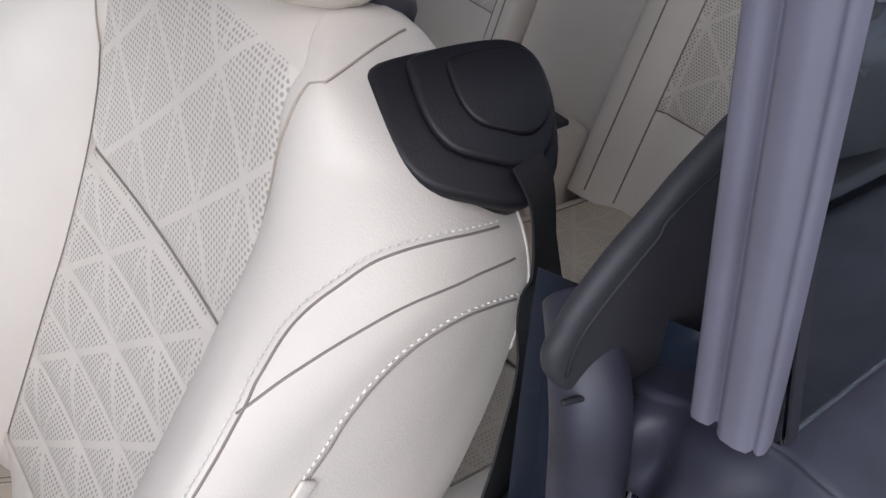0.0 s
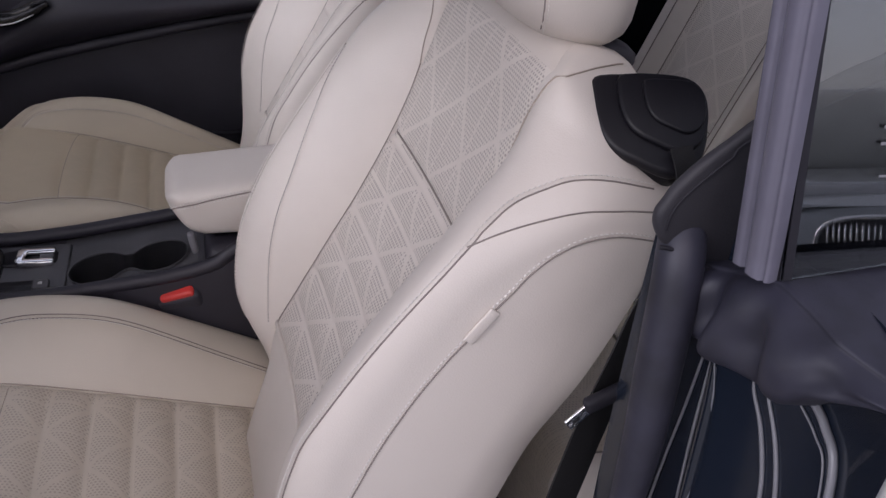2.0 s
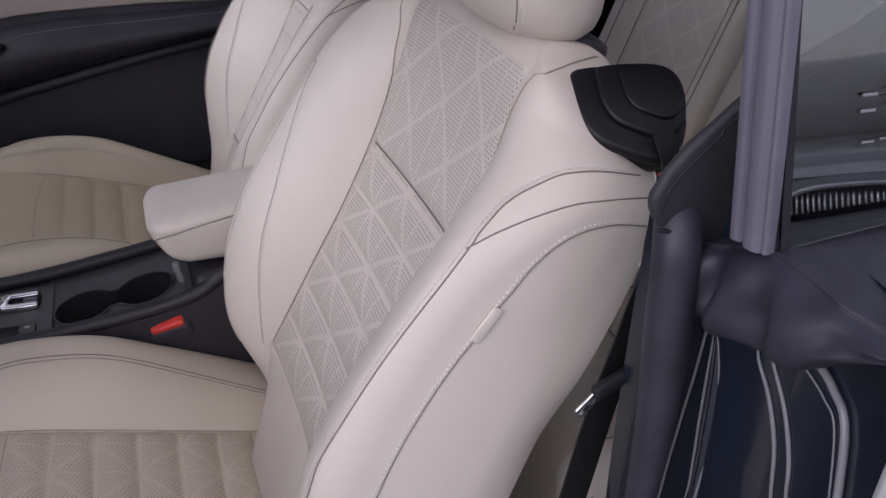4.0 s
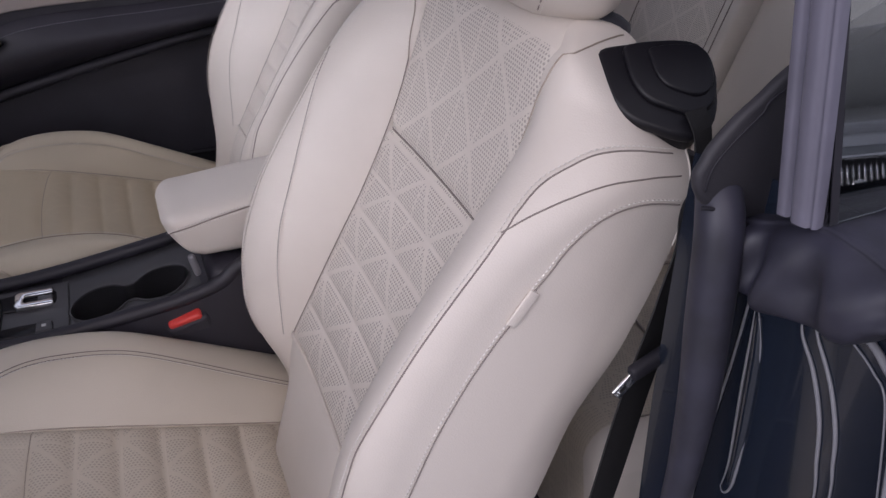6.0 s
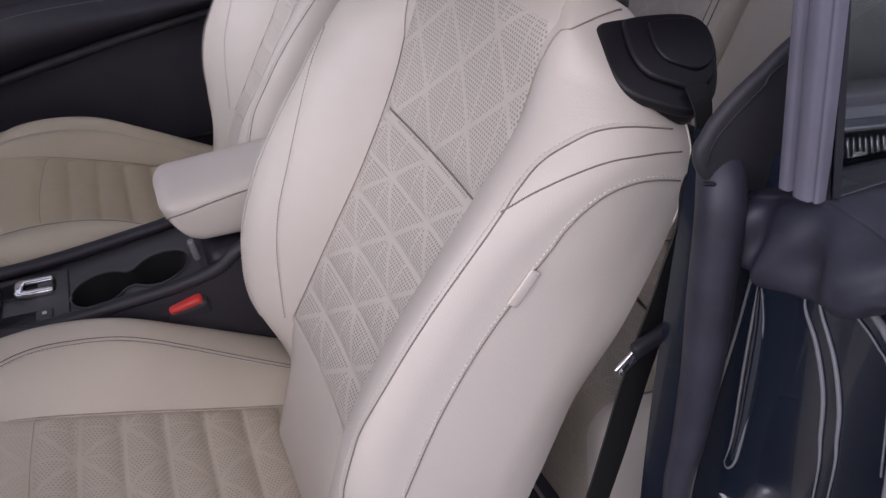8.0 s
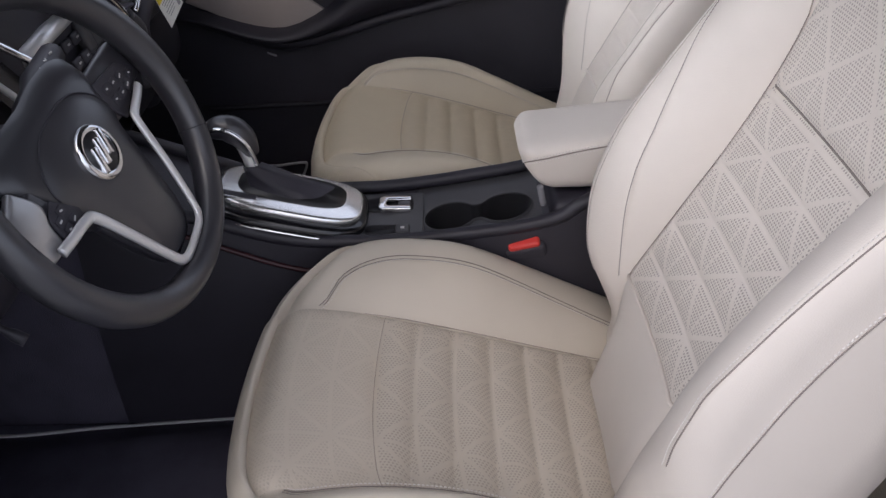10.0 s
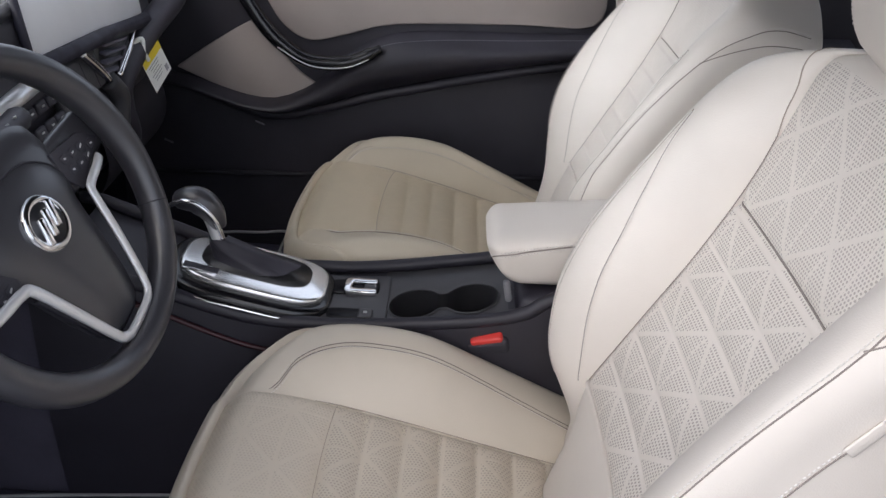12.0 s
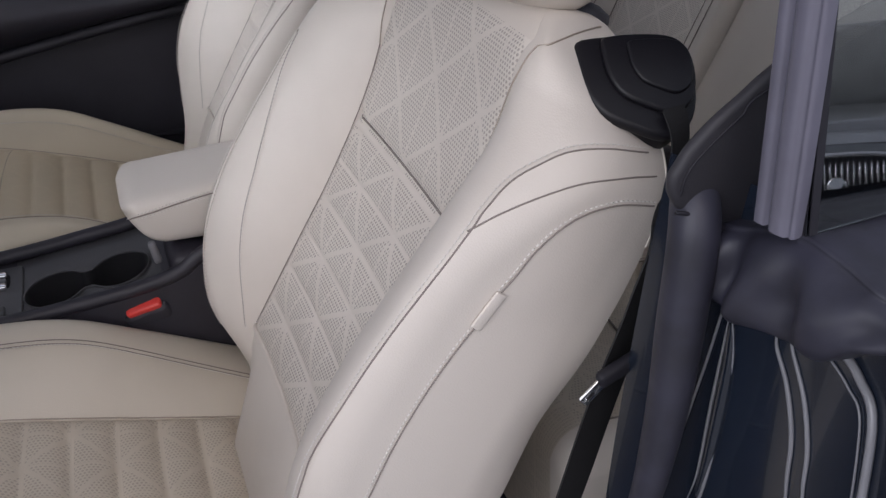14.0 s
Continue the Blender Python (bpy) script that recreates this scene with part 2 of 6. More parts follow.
def smooth_path(points, per=6):
    """A Catmull-Rom line through points."""
    pts = [Vector(p) for p in points]
    out = []
    for i in range(len(pts) - 1):
        p0, p1, p2, p3 = pts[max(i - 1, 0)], pts[i], pts[i + 1], pts[min(i + 2, len(pts) - 1)]
        for k in range(per):
            s = k / per
            out.append(0.5 * ((2 * p1) + (p2 - p0) * s + (2 * p0 - 5 * p1 + 4 * p2 - p3) * s * s + (3 * p1 - p0 - 3 * p2 + p3) * s**3))
    out.append(pts[-1])
    return out


def tube(points, radius, sides=8, closed=False, bm=None, flat=1.0, cap=True):
    """A round (or flattened) rod along points; radius is a number or one for each point."""
    bm = bm or bmesh.new()
    pts = [Vector(p) for p in points]
    n = len(pts)
    rings, up = [], None
    for i, p in enumerate(pts):
        a = pts[(i - 1) % n] if closed or i else p
        b = pts[(i + 1) % n] if closed or i < n - 1 else p
        d = (b - a).normalized()
        if up is None:
            up = Vector((0, 0, 1)) if abs(d.z) < 0.9 else Vector((1, 0, 0))
        side = d.cross(up).normalized()
        up = side.cross(d).normalized()
        r = radius[i] if isinstance(radius, (list, tuple)) else radius
        rings.append([bm.verts.new(p + side * (r * math.cos(w)) + up * (r * flat * math.sin(w))) for w in (2 * math.pi * k / sides for k in range(sides))])
    for i in range(n if closed else n - 1):
        j = (i + 1) % n
        for k in range(sides):
            bm.faces.new((rings[i][k], rings[i][(k + 1) % sides], rings[j][(k + 1) % sides], rings[j][k]))
    if cap and not closed:
        bm.faces.new(rings[0])
        bm.faces.new(rings[-1])
    return bm


def stitches(points, outward, offset=0.0, pitch=0.0046, size=0.0031, bm=None, thick=0.00055):
    """Short threads laid along a line; outward(p) is the surface's normal there, offset shifts them to the side."""
    bm = bm or bmesh.new()
    pts = [Vector(p) for p in points]
    run = 0.0
    for a, b in zip(pts, pts[1:]):
        seg = (b - a).length
        d = (b - a) / seg if seg else Vector((1, 0, 0))
        while run < seg:
            c = a + d * run
            nrm = outward(c)
            side = d.cross(nrm).normalized()
            c = c + side * offset + nrm * 0.0006
            w = side * thick
            h = nrm * thick * 0.9
            e = d * size / 2
            top = [bm.verts.new(c - e * 0.7 - w * 0.5 + h), bm.verts.new(c + e * 0.7 - w * 0.5 + h), bm.verts.new(c + e * 0.7 + w * 0.5 + h), bm.verts.new(c - e * 0.7 + w * 0.5 + h)]
            low = [bm.verts.new(c - e - w - h), bm.verts.new(c + e - w - h), bm.verts.new(c + e + w - h), bm.verts.new(c - e + w - h)]
            bm.faces.new(top)
            for k in range(4):
                bm.faces.new((low[k], low[(k + 1) % 4], top[(k + 1) % 4], top[k]))
            run += pitch
        run -= seg
    return bm


def rounded(size, r=0.01, seg=3, at=(0, 0, 0), turn=None, bm=None):
    """A box with rounded edges."""
    own = bmesh.new()
    bmesh.ops.create_cube(own, size=1)
    bmesh.ops.scale(own, vec=size, verts=own.verts)
    r = min(r, min(size) * 0.49)
    bmesh.ops.bevel(own, geom=own.edges[:] + own.verts[:], offset=r, segments=seg, profile=0.5, affect="EDGES", clamp_overlap=True)
    m = Matrix.Translation(at) @ (turn or Matrix())
    bmesh.ops.transform(own, matrix=m, verts=own.verts)
    return own if bm is None else merge(bm, own)


def merge(bm, other):
    me = bpy.data.meshes.new("tmp")
    other.to_mesh(me)
    other.free()
    bm.from_mesh(me)
    bpy.data.meshes.remove(me)
    return bm


def slab(outline, thick, axis="z", r=0.0, seg=2):
    """A plate with a given outline (pairs in the plane) and thickness, edges rounded by r."""
    bm = bmesh.new()
    put = {"z": lambda a, b: (a, b, 0), "y": lambda a, b: (a, 0, b), "x": lambda a, b: (0, a, b)}[axis]
    step = {"z": (0, 0, thick), "y": (0, thick, 0), "x": (thick, 0, 0)}[axis]
    f = bm.faces.new([bm.verts.new(put(a, b)) for a, b in outline])
    out = bmesh.ops.extrude_face_region(bm, geom=[f])
    moved = [g for g in out["geom"] if isinstance(g, bmesh.types.BMVert)]
    bmesh.ops.translate(bm, vec=step, verts=moved)
    if r:
        rim = [e for e in bm.edges if len(e.link_faces) == 2 and e.calc_face_angle(0) > 0.9]
        bmesh.ops.bevel(bm, geom=rim, offset=r, segments=seg, profile=0.5, affect="EDGES", clamp_overlap=True)
    bmesh.ops.recalc_face_normals(bm, faces=bm.faces)
    return bm


def oval(a, b, n=24, power=2.0, turn=0.0):
    out = []
    for k in range(n):
        w = 2 * math.pi * k / n
        c, s = math.cos(w), math.sin(w)
        x, y = a * math.copysign(abs(c) ** (2 / power), c), b * math.copysign(abs(s) ** (2 / power), s)
        out.append((x * math.cos(turn) - y * math.sin(turn), x * math.sin(turn) + y * math.cos(turn)))
    return out


def lathe(profile, n=28, bm=None):
    """A turned body about z from (radius, height) pairs."""
    bm = bm or bmesh.new()
    rings = [[bm.verts.new((r * math.cos(2 * math.pi * k / n), r * math.sin(2 * math.pi * k / n), z)) for k in range(n)] for r, z in profile]
    for a, b in zip(rings, rings[1:]):
        for k in range(n):
            bm.faces.new((a[k], a[(k + 1) % n], b[(k + 1) % n], b[k]))
    for ring in (rings[0], rings[-1]):
        bm.faces.new(ring)
    return bm


def moved(bm, m):
    bmesh.ops.transform(bm, matrix=m, verts=bm.verts)
    return bm


def frame_of(origin, ahead, up=(0, 0, 1)):
    """A matrix whose z points ahead and whose y is nearest to up."""
    z = Vector(ahead).normalized()
    x = Vector(up).cross(z).normalized()
    y = z.cross(x)
    m = Matrix((x, y, z)).transposed().to_4x4()
    m.translation = origin
    return m


# ---- ground, hall and the car's body ----
# x runs to the rear of the car, y to the passenger's side, z up from the cabin floor.
GROUND = -0.32
solo("ground", grid(lambda u, v: (u, v, GROUND), [-300, -20, -8, -3, 0, 3, 8, 20, 300], [-300, -20, -8, -3, 0, 3, 8, 20, 300]), concrete, "grey smooth floor under the cars", "ground", kind="structure")

body = thing("car_body", "dark navy convertible body shell with open doorway", "car")
# cabin floor, tunnel sides, bulkheads
part("floor_pan", rounded((2.5, 1.62, 0.04), 0.01, at=(-0.05, 0.37, -0.035)), carpet, body, "black cabin carpet")
part("tunnel", rounded((0.60, 0.22, 0.44), 0.06, 4, at=(-0.97, 0.37, 0.19)), shaded_carpet, body, "carpeted tunnel")
part("toe_board", rounded((0.04, 1.5, 0.62), 0.015, at=(-1.2, 0.37, 0.26), turn=pose(0, 0, 0, 0, -18)), shaded_carpet, body)
part("rear_bulkhead", rounded((0.05, 1.5, 0.95), 0.02, at=(1.28, 0.37, 0.5), turn=pose(0, 0, 0, 0, 14)), roof_cloth, body)
part("sill", rounded((1.25, 0.13, 0.17), 0.03, at=(-0.22, -0.46, -0.03)), paint, body, "painted door sill")
part("sill_trim", rounded((1.2, 0.09, 0.05), 0.015, at=(-0.25, -0.36, 0.05)), black, body, "black plastic sill trim")
part("kick_panel", rounded((0.42, 0.03, 0.5), 0.012, at=(-0.98, -0.40, 0.25)), black, body)
part("far_side", rounded((2.4, 0.05, 1.0), 0.02, at=(0.05, 1.24, 0.16)), paint, body)
# scuttle and bonnet beyond the screen
part("scuttle", rounded((0.25, 1.45, 0.04), 0.015, at=(-1.27, 0.37, 0.655)), black, body)
part("bonnet", grid(lambda u, v: (u, 0.37 + v * (0.80 + 0.05 * (u + 1.5)), 0.67 - 0.10 * (-1.38 - u) ** 1.3 * 1.0 - 0.06 * v * v), steps(-2.5, -1.38, 10), steps(-1, 1, 12)), paint, body, "dark navy bonnet")

for y, sgn in ((-0.40, -1), (1.14, 1)):
    part("front_wing", grid(lambda x, k: (x, y + sgn * (0.05 + 0.07 * math.sin(math.pi * k * 0.55)) - sgn * 0.16 * max(0, -1.9 - x) ** 1.5, lerp(0.62 - 0.10 * max(0, -1.38 - x) ** 1.3, -0.12, k)), steps(-2.5, -0.82, 16), steps(0, 1, 10)), paint, body, "dark navy front wing")
    for x in (-1.72, 1.22):
        tyre = part("wheel", moved(lathe([(0.20, -0.10), (0.305, -0.10), (0.32, -0.07), (0.32, 0.07), (0.305, 0.10), (0.20, 0.10)], 32), pose(x, y - sgn * 0.02, GROUND + 0.32, 90, 0, 0)), rubber, body, "black tyre")
        part("rim", moved(lathe([(0.03, 0.02), (0.10, 0.03), (0.205, 0.05), (0.205, -0.05)], 28), pose(x, y - sgn * 0.02 + sgn * 0.04, GROUND + 0.32, 90 * sgn, 0, 0)), satin, tyre, "silver rim")
part("front_bumper", grid(lambda v, k: (-2.5 - 0.12 * math.sin(math.pi * k) + 0.22 * v * v, 0.37 + v * 0.72, lerp(0.555 - 0.06 * v * v, -0.15, k)), steps(-1, 1, 14), steps(0, 1, 8)), paint, body)
part("rear_deck", grid(lambda x, v: (x, 0.37 + v * (0.80 - 0.10 * max(0, x - 1.6)), 0.86 - 0.05 * v * v - 0.10 * max(0, x - 1.3) ** 1.5), steps(1.18, 2.0, 10), steps(-1, 1, 12)), paint, body, "dark navy boot lid")
part("rear_bumper", grid(lambda v, k: (2.0 + 0.09 * math.sin(math.pi * k) - 0.18 * v * v, 0.37 + v * 0.76, lerp(0.80 - 0.05 * v * v, -0.15, k)), steps(-1, 1, 14), steps(0, 1, 8)), paint, body)
part("far_rear_wing", grid(lambda x, k: (x, 1.16 + 0.06 * math.sin(math.pi * k * 0.6), lerp(0.84, -0.15, k)), steps(0.75, 2.0, 10), steps(0, 1, 8)), paint, body)

# windscreen, its pillars and the soft top
SCREEN_BASE, SCREEN_TOP = (-1.15, 0.705), (-0.60, 1.12)


def screen(u, v, off=0.0):
    """u across from -1 to 1, v up from 0 to 1; the screen bows forward in the middle."""
    x = SCREEN_BASE[0] + (SCREEN_TOP[0] - SCREEN_BASE[0]) * v + (0.20 - 0.08 * v) * u * u
    z = SCREEN_BASE[1] + (SCREEN_TOP[1] - SCREEN_BASE[1]) * v - 0.03 * u * u
    return Vector((x, 0.37 + u * (0.74 - 0.12 * v), z + off))


ws = part("windscreen", grid(screen, steps(-1, 1, 16), steps(0, 1, 8)), glass, body, "clear laminated windscreen")
ws.visible_shadow = False
for side in (-1, 1):
    part("a_pillar", tube([screen(side, v) + Vector((0, 0.02 * side, 0)) for v in steps(0, 1, 10)], 0.035, 10), black, body, "black trimmed screen pillar")
part("screen_header", tube([screen(u, 1.0) for u in steps(-1, 1, 12)], 0.04, 8), black, body)

# assumed roof, out of view, put in to shade the cabin
part("soft_top", grid(lambda u, v: (-0.60 + 1.75 * v, 0.37 + u * (0.60 + 0.06 * math.sin(math.pi * v)), 1.13 + 0.20 * math.sin(math.pi * min(v * 1.05, 1)) - 0.05 * abs(u) ** 3 - 0.28 * max(v - 0.7, 0) ** 1.2), steps(-1, 1, 16), steps(0, 1.0, 18)), roof_cloth, body, "unseen black cloth soft top, assumed closed")


def rear_roof(u, k):
    """The rear of the soft top, u across from -1 to 1, k from its crest down to the deck."""
    return Vector((lerp(1.15, 1.36, k), 0.37 + u * lerp(0.60, 0.70, k), lerp(1.13 + 0.005 - 0.05 * abs(u) ** 3 - 0.066, 0.85, k)))


# unseen cloth and window, added to set the light on the rear seats
for lo, hi, k0, k1 in ((-1, 1, 0, 0.12), (-1, 1, 0.85, 1), (-1, -0.72, 0.12, 0.85), (0.72, 1, 0.12, 0.85)):
    part("rear_cloth", grid(rear_roof, steps(lo, hi, 10), steps(k0, k1, 4)), roof_cloth, body, "unseen black cloth round the rear window")
part("rear_window", grid(rear_roof, steps(-0.72, 0.72, 8), steps(0.12, 0.85, 4)), glass, body, "unseen rear window added to let light in").visible_shadow = False
for side in (-1, 1):
    part("roof_side", grid(lambda x, k: (x, 0.37 + side * lerp(0.605, 0.735, k), lerp(1.07, 0.86, k)), steps(1.06, 1.34, 6), steps(0, 1, 6)), roof_cloth, body, "unseen black cloth roof side")

# front jamb beside the dashboard, with the door seal round it
jamb_line = [(-0.80, 1.02), (-0.535, 1.02), (-0.541, 0.92), (-0.546, 0.893), (-0.573, 0.838), (-0.588, 0.797), (-0.606, 0.755), (-0.606, 0.735), (-0.66, 0.60), (-0.80, 0.55)]
part("front_jamb", slab(jamb_line, 0.07, "y", 0.010, 3), deep_black, body, "bluish black front jamb trim").location = (-0.013, -0.50, 0)
part("jamb_wedge", slab([(-0.618, 0.783), (-0.602, 0.783), (-0.611, 0.799)], 0.006, "y", 0.002), piping, body, "small pale wedge on the jamb").location = (-0.004, -0.446, 0)
knee = [(-0.68, 0.745), (-0.616, 0.751), (-0.611, 0.724), (-0.588, 0.716), (-0.560, 0.722), (-0.547, 0.712), (-0.550, 0.692), (-0.567, 0.662), (-0.600, 0.618), (-0.631, 0.565), (-0.650, 0.52), (-0.70, 0.36), (-0.73, 0.20), (-0.86, 0.20), (-0.80, 0.60)]
part("jamb_knee", slab([(p.x, p.y) for p in smooth_path([(a, b, 0) for a, b in knee + knee[:1]], 4)[:-1]], 0.014, "y", 0.005, 4), deep_black, body, "moulded black trim at the jamb foot").location = (0, -0.442, 0)
part("door_seal", tube(smooth_path([(-0.603, -0.443, 0.768), (-0.606, -0.443, 0.755), (-0.604, -0.443, 0.731), (-0.584, -0.443, 0.717), (-0.574, -0.443, 0.697), (-0.579, -0.443, 0.674), (-0.596, -0.443, 0.638), (-0.617, -0.443, 0.596), (-0.638, -0.443, 0.535), (-0.685, -0.438, 0.36), (-0.70, -0.43, 0.22), (-0.66, -0.43, 0.10), (-0.45, -0.43, 0.075), (0.1, -0.43, 0.075)], 6), 0.0062, 10), rubber, body, "rubber door seal")

# rear jamb: shut face, seal, window guide, lining
jamb = thing("rear_door_jamb", "glossy dark navy rear door jamb with pressed grooves", "car body")


def shut(u, v):
    """The painted face the door shuts against: u outward from the seal, v upward."""
    x = 0.285 + 0.03 * math.sin(u * 3.0) + 0.10 * (0.78 - v) ** 2
    return Vector((x, -0.33 - 0.20 * u, v))


part("shut_face", grid(shut, steps(-0.2, 1, 24), steps(-0.15, 0.80, 40)), paint, jamb)
part("outer_skin", grid(lambda u, v: (0.35 + 1.3 * u, -0.535 + 0.03 * u - 0.05 * max(v - 0.55, 0), v), steps(0, 1, 10), steps(-0.2, 0.80, 14)), paint, jamb, "dark painted rear wing")
part("outer_lip", tube([shut(1.0, v) + Vector((0.005, 0.0, 0)) for v in steps(-0.1, 0.78, 24)], 0.010, 8), satin, jamb, "bright edge of the wing")
RIBS = (((0.30, 0.705), (0.317, 0.692), (0.39, 0.669), (0.465, 0.634), (0.503, 0.598), (0.539, 0.560), (0.57, 0.45), (0.58, 0.25)), ((0.352, 0.708), (0.372, 0.697), (0.466, 0.668), (0.540, 0.635), (0.571, 0.608), (0.602, 0.574), (0.63, 0.46), (0.64, 0.25)))


def on_shut(line, per=6, off=0.001):
    """A smooth line on the shut face."""
    return [shut(p.x, p.y) - Vector((off, 0, 0)) for p in smooth_path([(a, v, 0) for a, v in line], per)]


# reflections along the pressed edges, laid on the paint as pale grey strips
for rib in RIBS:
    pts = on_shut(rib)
    part("pressed_rib", tube(pts, [0.0006 + 0.0013 * math.sin(math.pi * min(k / len(pts) * 1.3, 1)) for k in range(len(pts))], 6), glint_mark_grey, jamb, "highlight on a pressed rib, as a pale strip")
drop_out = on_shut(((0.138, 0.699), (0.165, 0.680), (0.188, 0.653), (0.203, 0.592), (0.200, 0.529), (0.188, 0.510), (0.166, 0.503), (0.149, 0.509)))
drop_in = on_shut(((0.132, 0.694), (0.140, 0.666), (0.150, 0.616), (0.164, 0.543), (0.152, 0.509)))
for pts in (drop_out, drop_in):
    part("pressed_recess", tube(pts, [0.0003 + 0.0010 * math.sin(math.pi * k / (len(pts) - 1)) for k in range(len(pts))], 6), glint_mark_grey, jamb, "highlight round a drop-shaped pressed recess")
fold = on_shut(((0.142, 0.690), (0.166, 0.655), (0.178, 0.610), (0.183, 0.560), (0.176, 0.515)), off=-0.002)
part("pressed_fold", tube(fold, [0.002 + 0.0045 * math.sin(math.pi * (0.08 + 0.84 * k / (len(fold) - 1))) for k in range(len(fold))], 10), paint, jamb, "soft raised fold in the pressed recess")
part("pressed_edge", tube(on_shut(((0.112, 0.720), (0.108, 0.697), (0.098, 0.645), (0.073, 0.571), (0.045, 0.467), (0.02, 0.30)), off=0.002), 0.0011, 6), glint_mark_grey, jamb, "highlight on the pressed edge beside the seal")
# the wing's highlight, laid on as pale strips too
part("wing_edge", tube(on_shut(((0.505, 0.738), (0.528, 0.725), (0.632, 0.716), (0.75, 0.695), (0.88, 0.60)), off=0.003), 0.0030, 8), glint_mark_grey, jamb, "highlight along the wing edge, as a pale strip")
part("wing_seam", tube(on_shut(((0.470, 0.716), (0.493, 0.711), (0.60, 0.702), (0.691, 0.688), (0.80, 0.62)), off=0.001), 0.0009, 6), glint_mark_grey, jamb)
SEAL_PATH = [(0.268, -0.316, 0.800), (0.258, -0.334, 0.790), (0.253, -0.346, 0.774), (0.252, -0.352, 0.748), (0.252, -0.357, 0.70), (0.252, -0.3645, 0.634), (0.252, -0.367, 0.56), (0.252, -0.3665, 0.50), (0.262, -0.37, 0.40), (0.26, -0.375, 0.22), (0.20, -0.40, 0.11), (0.05, -0.43, 0.08)]
seal_line = smooth_path(SEAL_PATH, 8)
seal_size = [spline([(0.08, 0.010), (0.40, 0.0105), (0.50, 0.0115), (0.634, 0.0157), (0.70, 0.0172), (0.778, 0.0172), (0.80, 0.015)], p.z) for p in seal_line]
part("door_seal", tube(seal_line, seal_size, 18), rubber, jamb, "bluish black rubber door seal")


def seal_block(a, b):
    """A moulded block of soft rubber: a outward from the seal, b from its back over the top and down the front."""
    y = lerp(-0.342, -0.575, a)
    top = spline([(0.342, 0.772), (0.360, 0.779), (0.384, 0.792), (0.404, 0.799), (0.44, 0.800), (0.575, 0.790)], -y)
    low = spline([(0.342, 0.722), (0.371, 0.717), (0.423, 0.726), (0.457, 0.737), (0.478, 0.762), (0.52, 0.785), (0.575, 0.80)], -y)
    profile_x = spline([(0, 0.80), (0.25, 0.315), (0.38, 0.274), (0.5, 0.261), (0.7, 0.258), (0.88, 0.263), (1, 0.292)], b)
    profile_z = spline([(0, 1.0), (0.25, 1.0), (0.38, 0.93), (0.5, 0.74), (0.7, 0.42), (0.88, 0.10), (1, 0.0)], b)
    front = math.exp(-(((b - 0.68) / 0.26) ** 2))
    dent = 0.016 * math.exp(-(((y + 0.372) / 0.010) ** 2)) - 0.006 * math.exp(-(((y + 0.395) / 0.012) ** 2)) + 0.010 * math.exp(-(((y + 0.425 + 0.03 * (b - 0.6)) / 0.012) ** 2))
    folds = 0.0035 * math.sin(70 * y + 7 * b) + 0.0022 * math.sin(130 * y - 9 * b)
    return Vector((profile_x + front * (dent + folds) + 0.06 * max(a - 0.55, 0), y, lerp(low, top, profile_z) + 0.0015 * math.sin(55 * y)))


part("seal_block", grid(seal_block, steps(0, 1, 60), steps(0, 1, 34)), rubber, jamb, "moulded rubber seal block with soft folds")
# window guide
GUIDE = [(0, -0.002), (0, 0.003), (0.0012, 0.0050), (0.0045, 0.0055), (0.0080, 0.0050), (0.0092, 0.0010), (0.0103, 0.0010), (0.0118, 0.0062), (0.0140, 0.0082), (0.0190, 0.0090), (0.0235, 0.0082), (0.0250, 0.0048), (0.0260, 0.0062), (0.0275, 0.0066), (0.0290, 0.0040), (0.0295, -0.004)]


def guide_at(i, k):
    """A moulded strip with a groove and a raised band, rising beside the quarter glass."""
    s, h = GUIDE[int(i)]
    p = Vector((0.268 - 0.037 * k, -0.384 + 0.029 * k, 0.783 + 0.335 * k))
    return p + Vector((0.29, -0.957, 0)) * s + Vector((-0.957, -0.29, 0)) * h


part("window_guide", grid(guide_at, list(range(len(GUIDE))), steps(0.045, 1, 8)), guide_rubber, jamb, "lilac grey moulded rubber window guide")
# lining behind the seat
lining_line = [(p.x, p.y) for p in smooth_path([(a, b, 0) for a, b in ((0.300, 0.768), (0.267, 0.771), (0.252, 0.781), (0.239, 0.787), (0.232, 0.795), (0.2275, 0.804), (0.227, 0.813), (0.231, 0.821), (0.236, 0.831), (0.251, 0.848), (0.269, 0.863), (0.285, 0.877), (0.32, 0.900), (0.36, 0.919), (0.42, 0.940), (0.70, 0.965), (1.2, 0.92))], 4)] + [(1.2, 0.745), (0.36, 0.735)]
part("quarter_lining", slab(lining_line, 0.010, "y", 0.0045, 4), dull_lining, jamb, "black soft quarter lining").location = (0, -0.346, 0)
part("lining_seam", tube(smooth_path([(0.235, -0.3463, 0.800), (0.236, -0.3463, 0.811), (0.240, -0.3463, 0.821), (0.248, -0.3463, 0.831), (0.259, -0.3463, 0.842), (0.270, -0.3463, 0.852), (0.287, -0.3463, 0.868), (0.41, -0.3463, 0.928)], 6), 0.0010, 6), deep_black, jamb)
part("lining_crease", tube(smooth_path([(0.232, -0.349, 0.789), (0.239, -0.350, 0.788), (0.252, -0.351, 0.783), (0.267, -0.352, 0.772), (0.285, -0.352, 0.768), (0.301, -0.352, 0.770)], 6), 0.0016, 6), deep_black, jamb)
part("inner_lining", rounded((0.90, 0.05, 0.62), 0.02, 3, at=(0.85, -0.31, 0.30)), dull_lining, jamb, "black lining beside the rear seat")
